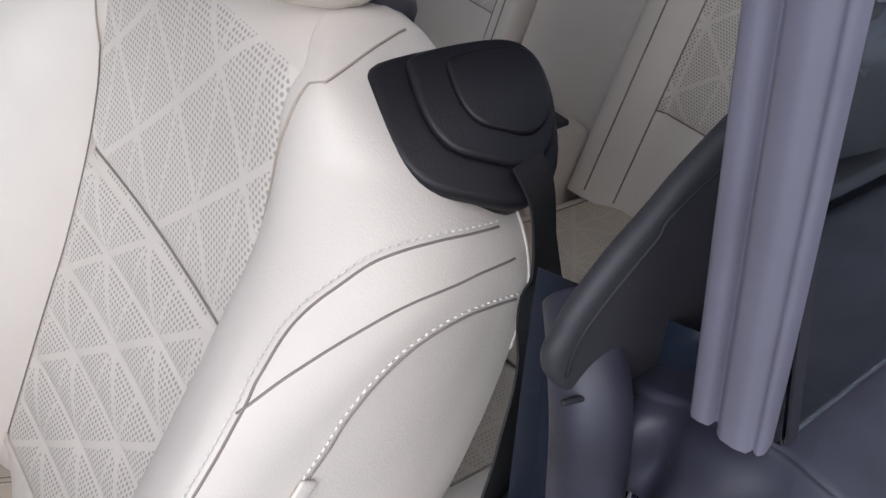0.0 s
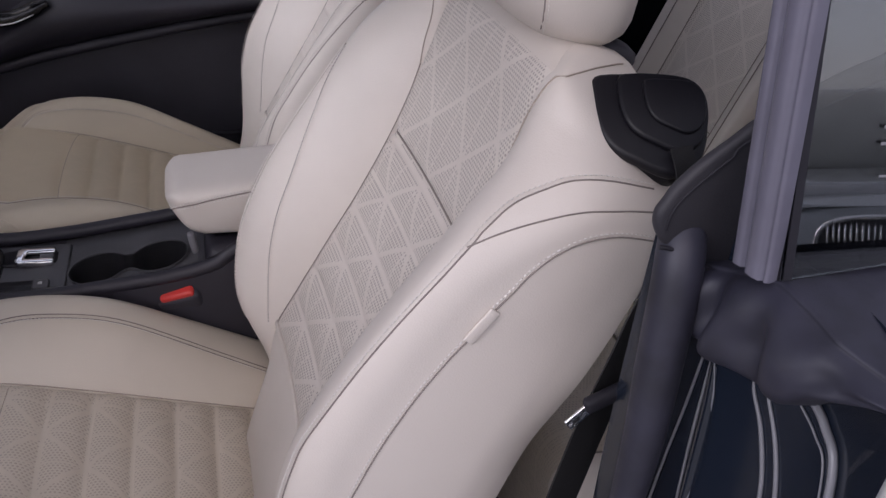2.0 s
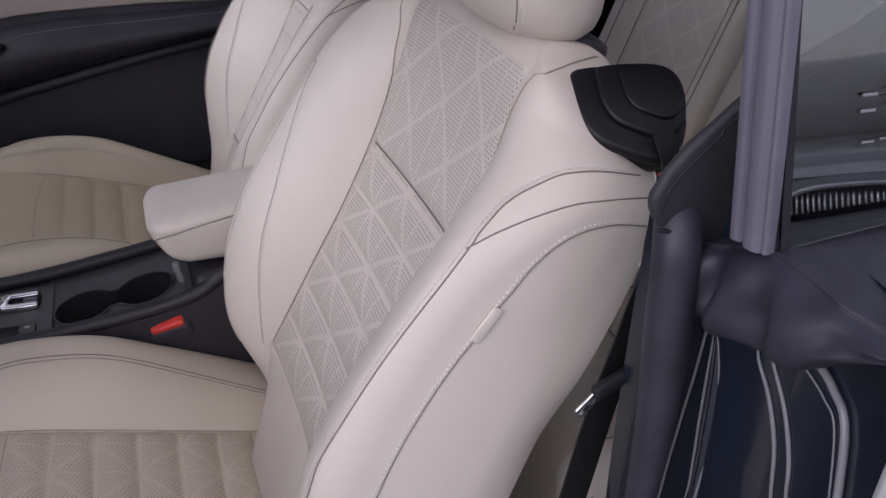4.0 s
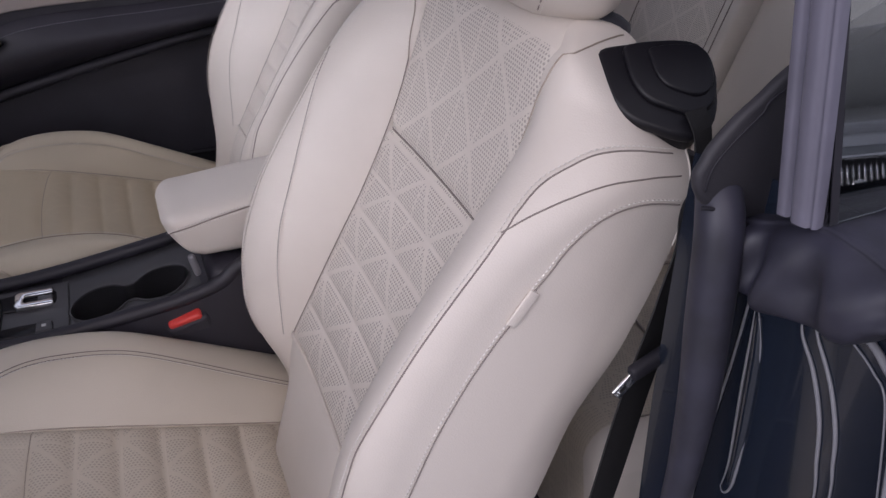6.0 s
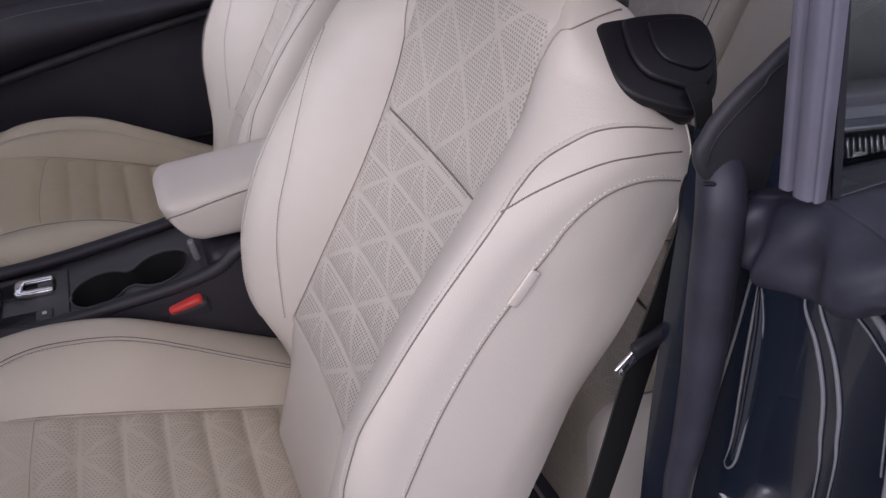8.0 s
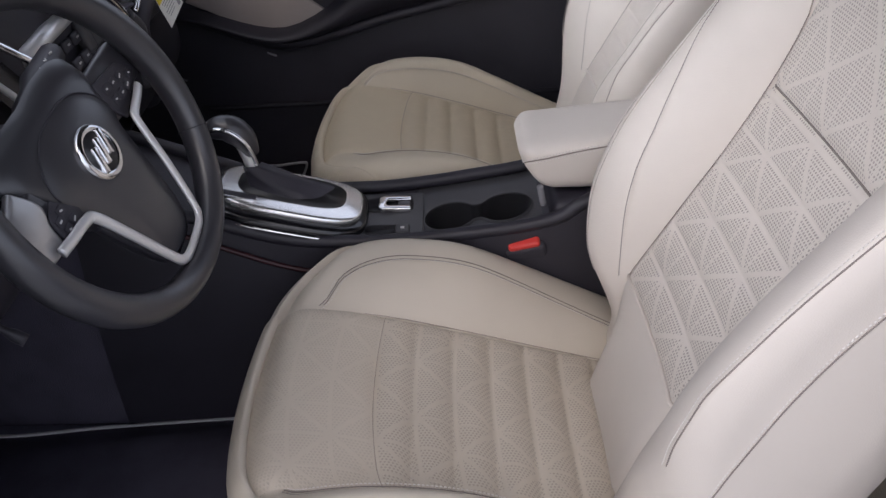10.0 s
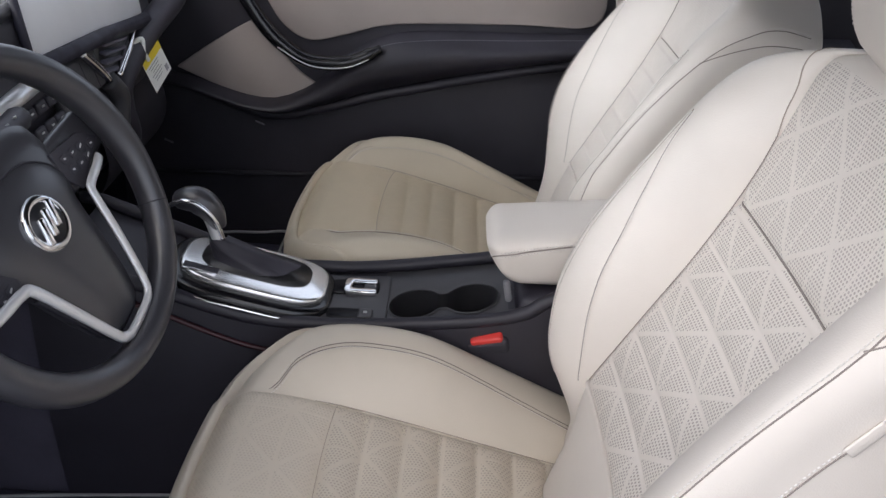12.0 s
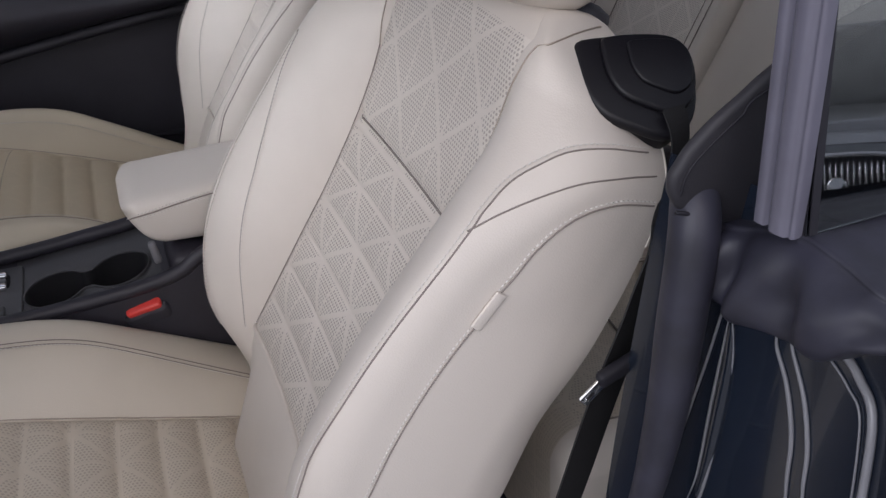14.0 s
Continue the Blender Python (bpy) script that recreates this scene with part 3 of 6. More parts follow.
striker = part("striker", tube(smooth_path([(0.30, -0.385, 0.45), (0.275, -0.385, 0.45), (0.272, -0.385, 0.43), (0.275, -0.385, 0.405), (0.30, -0.385, 0.405)], 5), 0.0065, 8), chrome, jamb, "chrome door striker")
part("striker_plate", rounded((0.008, 0.06, 0.085), 0.004, at=(0.312, -0.385, 0.428)), chrome, jamb)
for dz in (-0.028, 0.028):
    part("bolt", moved(lathe([(0.0, 0.006), (0.006, 0.006), (0.009, 0.002), (0.009, 0.0)], 14), frame_of((0.308, -0.40, 0.428 + dz), (-1, 0, 0))), chrome, jamb)

# quarter glass with its dotted edge, leaning inward
GLASS_LEAN = 12
qg = solo("window_1", slab([(0.277, 0.80), (0.259, 1.10), (0.95, 1.12), (1.15, 0.86)], 0.005, "y"), tinted_glass, "tinted rear quarter window glass mirroring a car", "window", kind="structure", at=pose(0, -0.413, 0.80, -GLASS_LEAN) @ pose(0, 0, -0.80), smooth=False)
qg.visible_shadow = False
band = part("black_band", slab([(0.278, 0.801), (0.260, 1.099), (0.266, 1.099), (0.284, 0.801)], 0.001, "y"), deep_black, qg, "black printed edge", smooth=False)
band.location = (0, -0.002, 0)
mark = bmesh.new()
for i, (dx, dz, w, h) in enumerate(((0.075, 0.905, 0.012, 0.002), (0.075, 0.895, 0.012, 0.002), (0.095, 0.908, 0.014, 0.0015), (0.095, 0.903, 0.014, 0.0015), (0.095, 0.898, 0.010, 0.0015), (0.078, 0.875, 0.010, 0.0015), (0.096, 0.876, 0.016, 0.0015))):
    rounded((w, 0.0008, h), 0.0002, 1, at=(0.26 + dx, -0.002, dz - 0.01), bm=mark)
part("glass_mark", mark, glint_mark_grey, qg, "small pale printed marks", smooth=False)

# ---- front seats ----
LEAN = radians(21)
BV, BN = Vector((math.sin(LEAN), 0, math.cos(LEAN))), Vector((-math.cos(LEAN), 0, math.sin(LEAN)))
BO = Vector((0, 0, 0.25))
V_TOP = 0.662
INSERT_FOOT, INSERT_MID, INSERT_TOP = 0.149, 0.446, 0.628
FLUTE = 0.048


def back_half(v, sign=1):
    """Half the backrest's width at height v; the shoulders slope in from 0.56 up, the foot only on the inner side."""
    if sign < 0 and v < 0.20:
        return spline([(-0.05, 0.234), (0.03, 0.242), (0.09, 0.248), (0.14, 0.253), (0.20, 0.256)], v)
    return spline([(-0.05, 0.178), (0.03, 0.194), (0.09, 0.219), (0.14, 0.242), (0.20, 0.256), (0.32, 0.260), (0.44, 0.258), (0.54, 0.256), (0.565, 0.253), (0.585, 0.241), (0.605, 0.215), (0.625, 0.184), (0.642, 0.157), (0.655, 0.136), (0.662, 0.120)], v)


def crest_y(v, sign=1):
    """How far out the bolster's crest runs; it closes on the insert at the waist and the outer one draws in at the shoulder."""
    w = spline([(-0.05, 0.158), (0.07, 0.156), (0.11, 0.163), (0.15, 0.180), (0.20, 0.203), (0.26, 0.222), (0.33, 0.237), (0.44, 0.240), (0.57, 0.232)], v)
    if sign < 0:
        w = spline([(-0.05, 0.160), (0.07, 0.168), (0.11, 0.190), (0.15, 0.213), (0.20, 0.231), (0.26, 0.241), (0.33, 0.244), (0.44, 0.242), (0.48, 0.237), (0.52, 0.222), (0.545, 0.208), (0.575, 0.184), (0.60, 0.164)], v)
        return max(min(w, back_half(v, -1) - 0.014), insert_half(v) + 0.008)
    return max(min(w, back_half(v) - 0.026), insert_half(v) + 0.008)


def insert_half(v):
    w = spline([(-0.05, 0.112), (0.0, 0.118), (0.06, 0.122), (0.15, 0.124), (0.25, 0.127), (0.36, 0.132), (0.446, 0.138), (0.56, 0.146), (0.62, 0.142)], v)
    return min(w, back_half(v) - 0.03)


def plane_n(v):
    return spline([(-0.05, 0.006), (0.0, 0.014), (0.06, 0.021), (0.11, 0.023), (0.15, 0.021), (0.20, 0.015), (0.28, 0.005), (0.36, -0.006), (0.46, -0.014), (0.56, -0.012), (0.62, -0.006), (0.66, -0.004)], v)


def crest_n(v, sign=1):
    if sign < 0:
        return spline([(-0.05, 0.018), (0.05, 0.034), (0.10, 0.046), (0.15, 0.063), (0.20, 0.079), (0.242, 0.086), (0.28, 0.087), (0.347, 0.080), (0.396, 0.070), (0.44, 0.059), (0.484, 0.045), (0.51, 0.033), (0.53, 0.022), (0.55, 0.011), (0.57, 0.002), (0.59, -0.004), (0.63, -0.008), (0.66, -0.008)], v)
    return spline([(-0.05, 0.012), (0.05, 0.032), (0.09, 0.044), (0.13, 0.062), (0.17, 0.080), (0.23, 0.092), (0.32, 0.086), (0.42, 0.069), (0.52, 0.047), (0.58, 0.024), (0.63, 0.004), (0.66, -0.004)], v)


def rear_n(v):
    return spline([(-0.05, -0.125), (0.1, -0.135), (0.21, -0.135), (0.32, -0.132), (0.46, -0.132), (0.51, -0.130), (0.546, -0.126), (0.576, -0.120), (0.606, -0.116), (0.66, -0.112)], v)


def over_top(n, v, mid=-0.082):
    """Rounds the shoulder over the top of the backrest."""
    if v > 0.60:
        k = min((v - 0.60) / (V_TOP - 0.60), 1.0)
        n = mid + (n - mid) * math.sqrt(max(1 - k * k, 0.0)) ** 0.9
    return n


# the release handle lies on the sloping outer shoulder: columns rearward, inward and out of its face
HANDLE = Matrix(((0.986, 0.125, -0.112, 0.303), (-0.166, 0.818, -0.551, -0.205), (0.023, 0.562, 0.827, 0.564), (0, 0, 0, 1)))


def flutes(v):
    """The padded channels of the lower insert."""
    if not INSERT_FOOT <= v <= INSERT_MID:
        return 0.0
    ease = min((v - INSERT_FOOT) / 0.006, (INSERT_MID - v) / 0.006, 1.0)
    return 0.0062 * (abs(math.sin(math.pi * (v - INSERT_FOOT) / FLUTE)) ** 0.5 - 0.6) * max(ease, 0.0)


def tuck(y, v):
    """The inner lower corner of the backrest tucks in behind the cushion's bolster."""
    a = min(max((y - 0.07) / 0.08, 0), 1)
    b = min(max((0.15 - v) / 0.11, 0), 1)
    return 0.045 * a * a * (3 - 2 * a) * b * b * (3 - 2 * b)


def back_at(y, v):
    """The front of the backrest, from the middle out to the crest of the bolster."""
    a = abs(y)
    wi = insert_half(v)
    wc = crest_y(v, 1 if y >= 0 else -1)
    n0, nc = plane_n(v), max(crest_n(v, 1 if y >= 0 else -1), plane_n(v) + 0.002)
    if a <= wi:
        k = a / wi
        n = n0 - 0.005 * (1 - k * k) + flutes(v) * min(1.0, (1 - k) * 9) - 0.004 * max(0, k - 0.94) / 0.06
        if abs(v - 0.446) < 0.012:
            n -= 0.006 * (1 - abs(v - 0.446) / 0.012)
    else:
        k = (a - wi) / (wc - wi)
        n = lerp(n0 - spline([(0.50, 0.004), (0.58, 0.0)], v), nc, math.sin(k * math.pi / 2) ** 0.9)
    n -= tuck(y, v)
    return (BO + BV * v + BN * over_top(n, v) + Vector((0, y, 0)))


def side_at(s, v, sign):
    """From the crest (s = 0) round the side to the back edge (s = 1)."""
    wh = back_half(v, sign)
    nc, nr = max(crest_n(v, sign), plane_n(v) + 0.002), rear_n(v)
    n = lerp(nc, nr, s)
    depth = nc - n
    cy = crest_y(v, sign)
    r = 0.032 + 0.85 * (wh - cy - 0.014)
    y = wh - (wh - cy) * (1 - math.sqrt(max(1 - (1 - min(depth / r, 1)) ** 2, 0)))
    tail = max(0.0, (n - nr) / max(nc - nr, 1e-6))
    y -= (spline([(0.12, 0.008), (0.30, 0.020), (0.40, 0.006), (0.46, 0.003)], v) if sign < 0 else spline([(0.30, 0.024), (0.40, 0.006), (0.46, 0.003)], v)) * max(0, 1 - tail / 0.30) ** 2
    y += 0.004 * math.sin(math.pi * min(s * 1.2, 1)) * min(max((0.60 - v) / 0.10, 0), 1)
    n -= tuck(sign * y, v) * (1 - s)
    return (BO + BV * v + BN * over_top(n, v) + Vector((0, sign * y, 0)))


def side_vn(v, n, sign):
    nc, nr = max(crest_n(v, sign), plane_n(v) + 0.002), rear_n(v)
    return side_at(min(max((nc - n) / (nc - nr), 0), 1), v, sign)


def rear_at(u, v):
    """The rear shell of the backrest, u from -1 to 1."""
    w = back_half(v, -1 if u < 0 else 1) - (spline([(0.12, 0.008), (0.30, 0.020), (0.40, 0.006), (0.46, 0.003)], v) if u < 0 else spline([(0.30, 0.024), (0.40, 0.006), (0.46, 0.003)], v))
    n = rear_n(v) - 0.030 * (1 - u**4)
    return (BO + BV * v + BN * over_top(n, v) + Vector((0, u * w, 0)))


# where the shoulder seam runs back over the slope, above the handle
SHOULDER_SEAM = [(0.632, -0.005), (0.636, -0.010), (0.641, -0.018), (0.647, -0.030), (0.652, -0.046), (0.6555, -0.062), (0.657, -0.075)]


# cushion
def cushion_mid(x):
    return spline([(-0.47, 0.312), (-0.44, 0.334), (-0.40, 0.345), (-0.30, 0.331), (-0.20, 0.305), (-0.10, 0.276), (0.0, 0.248), (0.08, 0.228)], x)


def cushion_crest(x):
    return spline([(-0.46, 0.326), (-0.40, 0.355), (-0.33, 0.380), (-0.26, 0.386), (-0.18, 0.374), (-0.10, 0.339), (-0.04, 0.310), (0.03, 0.276), (0.08, 0.252)], x)


def cushion_front(y):
    a = abs(y)
    return -0.452 + 0.018 * (a / 0.15) ** 2 + (0.0 if a < 0.14 else 5.0 * (a - 0.14) ** 2)


C_IN, C_OUT, C_CREST, C_HALF = 0.128, 0.182, 0.228, 0.264


def cushion_at(y, s):
    """The top of the cushion: s is 0 at the front lip and 1 at the back; below 0 it rolls down the front."""
    a = abs(y)
    c_in = C_IN if y >= 0 else C_OUT
    xf = cushion_front(min(a, C_HALF))
    x = xf + max(s, 0.0) * (0.075 - xf)
    zm, zc = cushion_mid(x), cushion_crest(x)
    if a <= c_in:
        z = zm - 0.006 * (1 - (a / c_in) ** 2)
        if x > -0.302:
            z += 0.014 * (abs(math.sin(math.pi * (x + 0.302) / 0.05)) ** 0.55 - 0.7) * min(1.0, (c_in - a) / 0.012)
        else:
            z += 0.003 * min(1.0, (-0.302 - x) / 0.03)
        z -= 0.005 * max(0.0, 1 - (c_in - a) / 0.008)
    elif a <= C_CREST:
        k = (a - c_in) / (C_CREST - c_in)
        z = lerp(zm - 0.005, zc, math.sin(k * math.pi / 2) ** 0.85)
    else:
        k = (a - C_CREST) / (C_HALF - C_CREST)
        z = zc - 0.055 * (1 - math.sqrt(max(1 - min(k, 1) ** 2, 0)))
    if s < 0:
        w = min(-s, 1.0) * math.pi / 2
        r = 0.05
        x, z = xf + 0.0 - r * 0.55 * math.sin(w), z - r * (1 - math.cos(w)) - max(0, -s - 1) * 0.13
        x += max(0, -s - 1) * 0.045
    else:
        z -= 0.012 * max(0.0, 1 - s / 0.06) ** 2
    return Vector((x, y, z))


def build_seat(name, label, category, group, back_shift=0.0, back_hide=perf_back, flute_hide=perf_flutes, seat_hide=perf_seat, thigh_hide=perf_thigh, side_hide=cushion_hide):
    BO.x = back_shift
    seat = thing(name, label, category, group=group)
    n_up = lambda p: Vector((0, 0, 1))
    n_fwd = lambda p: BN

    # cushion
    front_rows = [-2.0, -1.6, -1.2, -1.0, -0.8, -0.6, -0.4, -0.2, -0.08]
    s_of = lambda x: (x + 0.452) / 0.527
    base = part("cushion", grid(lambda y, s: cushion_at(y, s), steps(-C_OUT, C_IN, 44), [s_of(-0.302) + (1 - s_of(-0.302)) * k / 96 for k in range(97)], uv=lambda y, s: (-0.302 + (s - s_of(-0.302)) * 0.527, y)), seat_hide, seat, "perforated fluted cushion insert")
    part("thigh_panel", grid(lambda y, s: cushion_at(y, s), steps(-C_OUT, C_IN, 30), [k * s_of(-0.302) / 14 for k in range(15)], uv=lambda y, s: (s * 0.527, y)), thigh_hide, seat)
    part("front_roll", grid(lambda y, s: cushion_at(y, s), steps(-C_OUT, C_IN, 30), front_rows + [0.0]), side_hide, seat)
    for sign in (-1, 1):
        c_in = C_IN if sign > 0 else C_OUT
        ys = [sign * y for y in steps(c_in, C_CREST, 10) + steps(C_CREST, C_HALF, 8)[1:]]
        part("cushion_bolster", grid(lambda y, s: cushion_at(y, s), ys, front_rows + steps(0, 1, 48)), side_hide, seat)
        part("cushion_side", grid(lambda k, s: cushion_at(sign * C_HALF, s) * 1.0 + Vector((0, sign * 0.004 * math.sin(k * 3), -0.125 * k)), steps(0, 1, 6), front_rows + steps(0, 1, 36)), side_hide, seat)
        seam = [cushion_at(sign * (c_in + 0.001), s) + Vector((0, 0, 0.0006)) for s in steps(s_of(-0.40), 0.94, 50)]
        part("seam", tube(seam, 0.0008, 5), seam_soft, seat)
        arc = []
        for k in steps(0, 1, 60):
            x = -0.388 + 0.43 * k
            a = spline([(-0.388, c_in + 0.001), (-0.374, c_in + 0.015), (-0.355, max(c_in + 0.022, 0.174)), (-0.306, max(c_in + 0.024, 0.193)), (-0.231, max(c_in + 0.025, 0.197)), (-0.138, max(c_in + 0.025, 0.196)), (-0.06, max(c_in + 0.024, 0.189)), (0.045, max(c_in + 0.022, 0.178))], x)
            arc.append(cushion_at(sign * a, (x - cushion_front(a)) / (0.075 - cushion_front(a))))
        for shift in (-0.0026, 0.0026):
            twin = [p + Vector((0, sign * shift, 0.0004 + shift * 0.45)) for p in arc]
            part("bolster_seam", tube(twin, 0.0007, 5), seam_dark if side_hide is cushion_hide else seam_soft, seat)
        part("stitching", stitches(arc, n_up, -0.0055 * sign), stitch, seat)
        part("stitching", stitches(arc, n_up, 0.0055 * sign), stitch, seat)
    part("seam", tube([cushion_at(y, s_of(-0.302)) + Vector((0, 0, 0.0004)) for y in steps(-C_OUT, C_IN, 30)], 0.0006, 5), seam_soft, seat)
    part("base_trim", rounded((0.44, 0.47, 0.10), 0.03, at=(-0.17, 0, 0.185)), black, seat, "black plastic seat base")
    for sy in (-0.2, 0.2):
        part("slide_rail", rounded((0.62, 0.045, 0.05), 0.008, at=(-0.08, sy, 0.03)), black, seat)
        part("riser", rounded((0.36, 0.03, 0.12), 0.01, at=(-0.12, sy, 0.10)), black, seat)

    # backrest
    hi = steps(INSERT_MID, INSERT_TOP, 24)
    crown = [INSERT_TOP, 0.635, 0.642, 0.648, 0.653, 0.657, 0.660, V_TOP]
    vs_all = steps(-0.04, 0.60, 64) + [0.61, 0.62, 0.63, 0.64, 0.648, 0.655, 0.660, V_TOP]
    vs_fine = steps(-0.04, 0.60, 160) + [0.605, 0.61, 0.615, 0.62, 0.625, 0.63, 0.635, 0.64, 0.644, 0.648, 0.652, 0.655, 0.658, 0.660, V_TOP]
    part("lower_insert", grid(lambda u, v: back_at(u * insert_half(v), v), steps(-1, 1, 44), steps(INSERT_FOOT, INSERT_MID, 108), uv=lambda u, v: (u * insert_half(v), v - INSERT_FOOT)), flute_hide, seat, "perforated fluted backrest insert")
    us = steps(-1, 1, 36)
    across, along_up = {}, {}
    rows = [[back_at(u * insert_half(v), v) for u in us] for v in hi]
    for j, v in enumerate(hi):
        for i, u in enumerate(us):
            along_up[u, v] = along_up[u, hi[j - 1]] + (rows[j][i] - rows[j - 1][i]).length if j else v - INSERT_FOOT
        across[us[18], v] = 0.0
        for i in range(19, 37):
            across[us[i], v] = across[us[i - 1], v] + (rows[j][i] - rows[j][i - 1]).length
        for i in range(17, -1, -1):
            across[us[i], v] = across[us[i + 1], v] - (rows[j][i] - rows[j][i + 1]).length
    part("upper_insert", grid(lambda u, v: back_at(u * insert_half(v), v), us, hi, uv=lambda u, v: (across[u, v], along_up[u, v])), back_hide, seat)
    part("top_panel", grid(lambda u, v: back_at(u * insert_half(v), v), us, crown), leather, seat)
    part("waist_panel", grid(lambda u, v: back_at(u * insert_half(v), v), steps(-1, 1, 20), steps(-0.04, INSERT_FOOT, 18)), leather, seat)
    for sign in (-1, 1):
        skin = lambda w, v: back_at(sign * lerp(insert_half(v), crest_y(v, sign), w), v) if w <= 1 else side_at(w - 1, v, sign)
        part("bolster", grid(skin, steps(0, 1, 24) + [1 + k * k * 0.35 + k * 0.65 for k in steps(0, 1, 56)][1:], vs_fine), leather, seat)
        # seams down the insert and along the crest
        part("insert_seam", tube([back_at(sign * (insert_half(v) + 0.0005), v) + BN * 0.0005 for v in steps(INSERT_FOOT, 0.53, 70)], 0.0007, 5), seam_dark, seat)
        out = lambda p: (BN * 0.6 + Vector((0, sign * 0.8, 0))).normalized()
        if sign > 0 or back_shift:
            inner = [(0.14, 0.12), (0.20, 0.30), (0.27, 0.45), (0.33, 0.53), (0.40, 0.68), (0.46, 0.86), (0.50, 0.96)]
            for run in (inner, [(0.12, 0.90), (0.30, 0.93), (0.50, 0.985)]):
                face = [back_at(sign * lerp(insert_half(v), crest_y(v, sign), spline(run, v)), v) + BN * 0.0005 for v in steps(run[0][0], 0.50, 90)]
                part("facing_seam", tube(face, 0.0007, 5), seam_dark if run is inner else seam_soft, seat)
                part("stitching", stitches(face, n_fwd, -0.003 * sign), stitch, seat)
                part("stitching", stitches(face, n_fwd, 0.003 * sign), stitch, seat)
        # one seam up the crest and rearward over the shoulder, two more below it
        crest = [(0.165, 0.065), (0.20, 0.077), (0.242, 0.0845), (0.28, 0.086), (0.345, 0.0775), (0.394, 0.067), (0.441, 0.054), (0.480, 0.041), (0.499, 0.033), (0.512, 0.027), (0.535, 0.013), (0.555, -0.005), (0.573, -0.027), (0.584, -0.057), (0.589, -0.098)]
        sweep_mid = [(0.493, 0.037), (0.515, 0.017), (0.538, -0.010), (0.557, -0.040), (0.569, -0.077), (0.575, -0.108)]
        sweep_low = [(0.552, -0.115), (0.547, -0.079), (0.534, -0.050), (0.516, -0.031), (0.494, -0.018), (0.474, -0.012), (0.451, -0.004), (0.426, 0.002), (0.397, 0.011), (0.351, 0.021), (0.294, 0.027), (0.239, 0.027), (0.19, 0.024), (0.12, 0.018), (0.05, 0.011)]
        for path, thread, outward in ((crest, -0.0040, out), (sweep_mid, 0, out), (sweep_low, -0.0038, lambda p: Vector((0, sign, 0)))):
            line = [side_vn(p.x, p.y, sign) for p in smooth_path([(a, b, 0) for a, b in path], 14)]
            part("side_seam", tube([p + outward(p) * 0.0002 for p in line], 0.0008, 5), seam_dark, seat)
            if thread:
                part("stitching", stitches(line, outward, thread * sign * (-1 if path is crest else 1)), stitch, seat)
        welt = [side_at(1.0, v, sign) + Vector((0.0, -sign * 0.0005, 0)) for v in steps(0.515, 0.604, 30)]
        part("edge_welt", tube(welt, 0.0013, 8), leather, seat, "cream piping along the rear edge")
        rise = [back_at(sign * spline([(0.53, insert_half(0.53) + 0.0005), (0.56, 0.150), (0.585, 0.151), (0.608, 0.155), (0.628, 0.156)], v), v) + BN * 0.0006 for v in steps(0.53, 0.628, 40)]
        over = rise + [side_vn(p.x, p.y, sign) + Vector((0, sign * 0.0004, 0.0007)) for p in smooth_path([(v, n, 0) for v, n in SHOULDER_SEAM], 8)]
        part("shoulder_seam", tube(over, 0.0008, 5), seam_soft, seat)
    part("cross_seam", tube([back_at(u * insert_half(0.446), 0.446) + BN * 0.0006 for u in steps(-1, 1, 30)], 0.0013, 5), seam_dark, seat)
    part("cross_seam", tube([back_at(u * insert_half(INSERT_FOOT), INSERT_FOOT) + BN * 0.0012 for u in steps(-1, 1, 30)], 0.0026, 8), leather, seat)
    part("rear_shell", grid(rear_at, steps(-1, 1, 20), vs_all), leather, seat, "cream seat back panel")

    # tag of the side airbag seam
    tag_at = side_vn(0.4375, 0.0, -1)
    along = (side_vn(0.450, -0.006, -1) - side_vn(0.420, 0.002, -1)).normalized()
    nrm = Vector((0, -1, 0))
    tm = Matrix((along, nrm.cross(along), nrm)).transposed().to_4x4()
    tm.translation = tag_at + nrm * 0.002
    part("seam_tag", moved(rounded((0.036, 0.011, 0.003), 0.0014, 2), tm), leather, seat, "small sewn cream leather tag")

    # shoulder release handle: three stepped plates on the outer corner
    hm = Matrix.Translation(BO) @ HANDLE @ Matrix.Diagonal((0.97, 0.97, 0.97, 1))

    def plate(size, cx, cy):
        """The handle's outline, drawn in towards a point near its rear end."""
        line = [(-0.0425, 0.046), (-0.034, 0.053), (0.0, 0.055), (0.035, 0.052), (0.052, 0.041), (0.058, 0.020), (0.053, -0.012), (0.039, -0.037), (0.016, -0.047), (-0.010, -0.036), (-0.030, -0.024), (-0.040, -0.008), (-0.044, 0.015)]
        line = [(cx + (a - cx) * size - 0.003, cy + (b - cy) * size - 0.006, 0) for a, b in line]
        return [(p.x, p.y) for p in smooth_path(line + line[:1], 3)[:-1]]

    handle = part("release_handle", moved(slab(plate(1.0, 0, 0), 0.012, "z", 0.004, 3), hm @ pose(0, 0, -0.014)), handle_plastic, seat, "bluish black plastic seat release handle")
    part("skirt", moved(slab(plate(0.93, 0.012, 0.010), 0.024, "z", 0.002, 2), hm @ pose(0, 0, -0.034)), handle_plastic, handle)
    part("lever", moved(slab(plate(0.78, 0.054, 0.040), 0.007, "z", 0.003, 3), hm @ pose(0, 0, -0.003)), handle_plastic, handle)
    part("button", moved(slab(plate(0.54, 0.049, 0.030), 0.005, "z", 0.002, 3), hm @ pose(0, 0, 0.0025)), handle_plastic, handle)

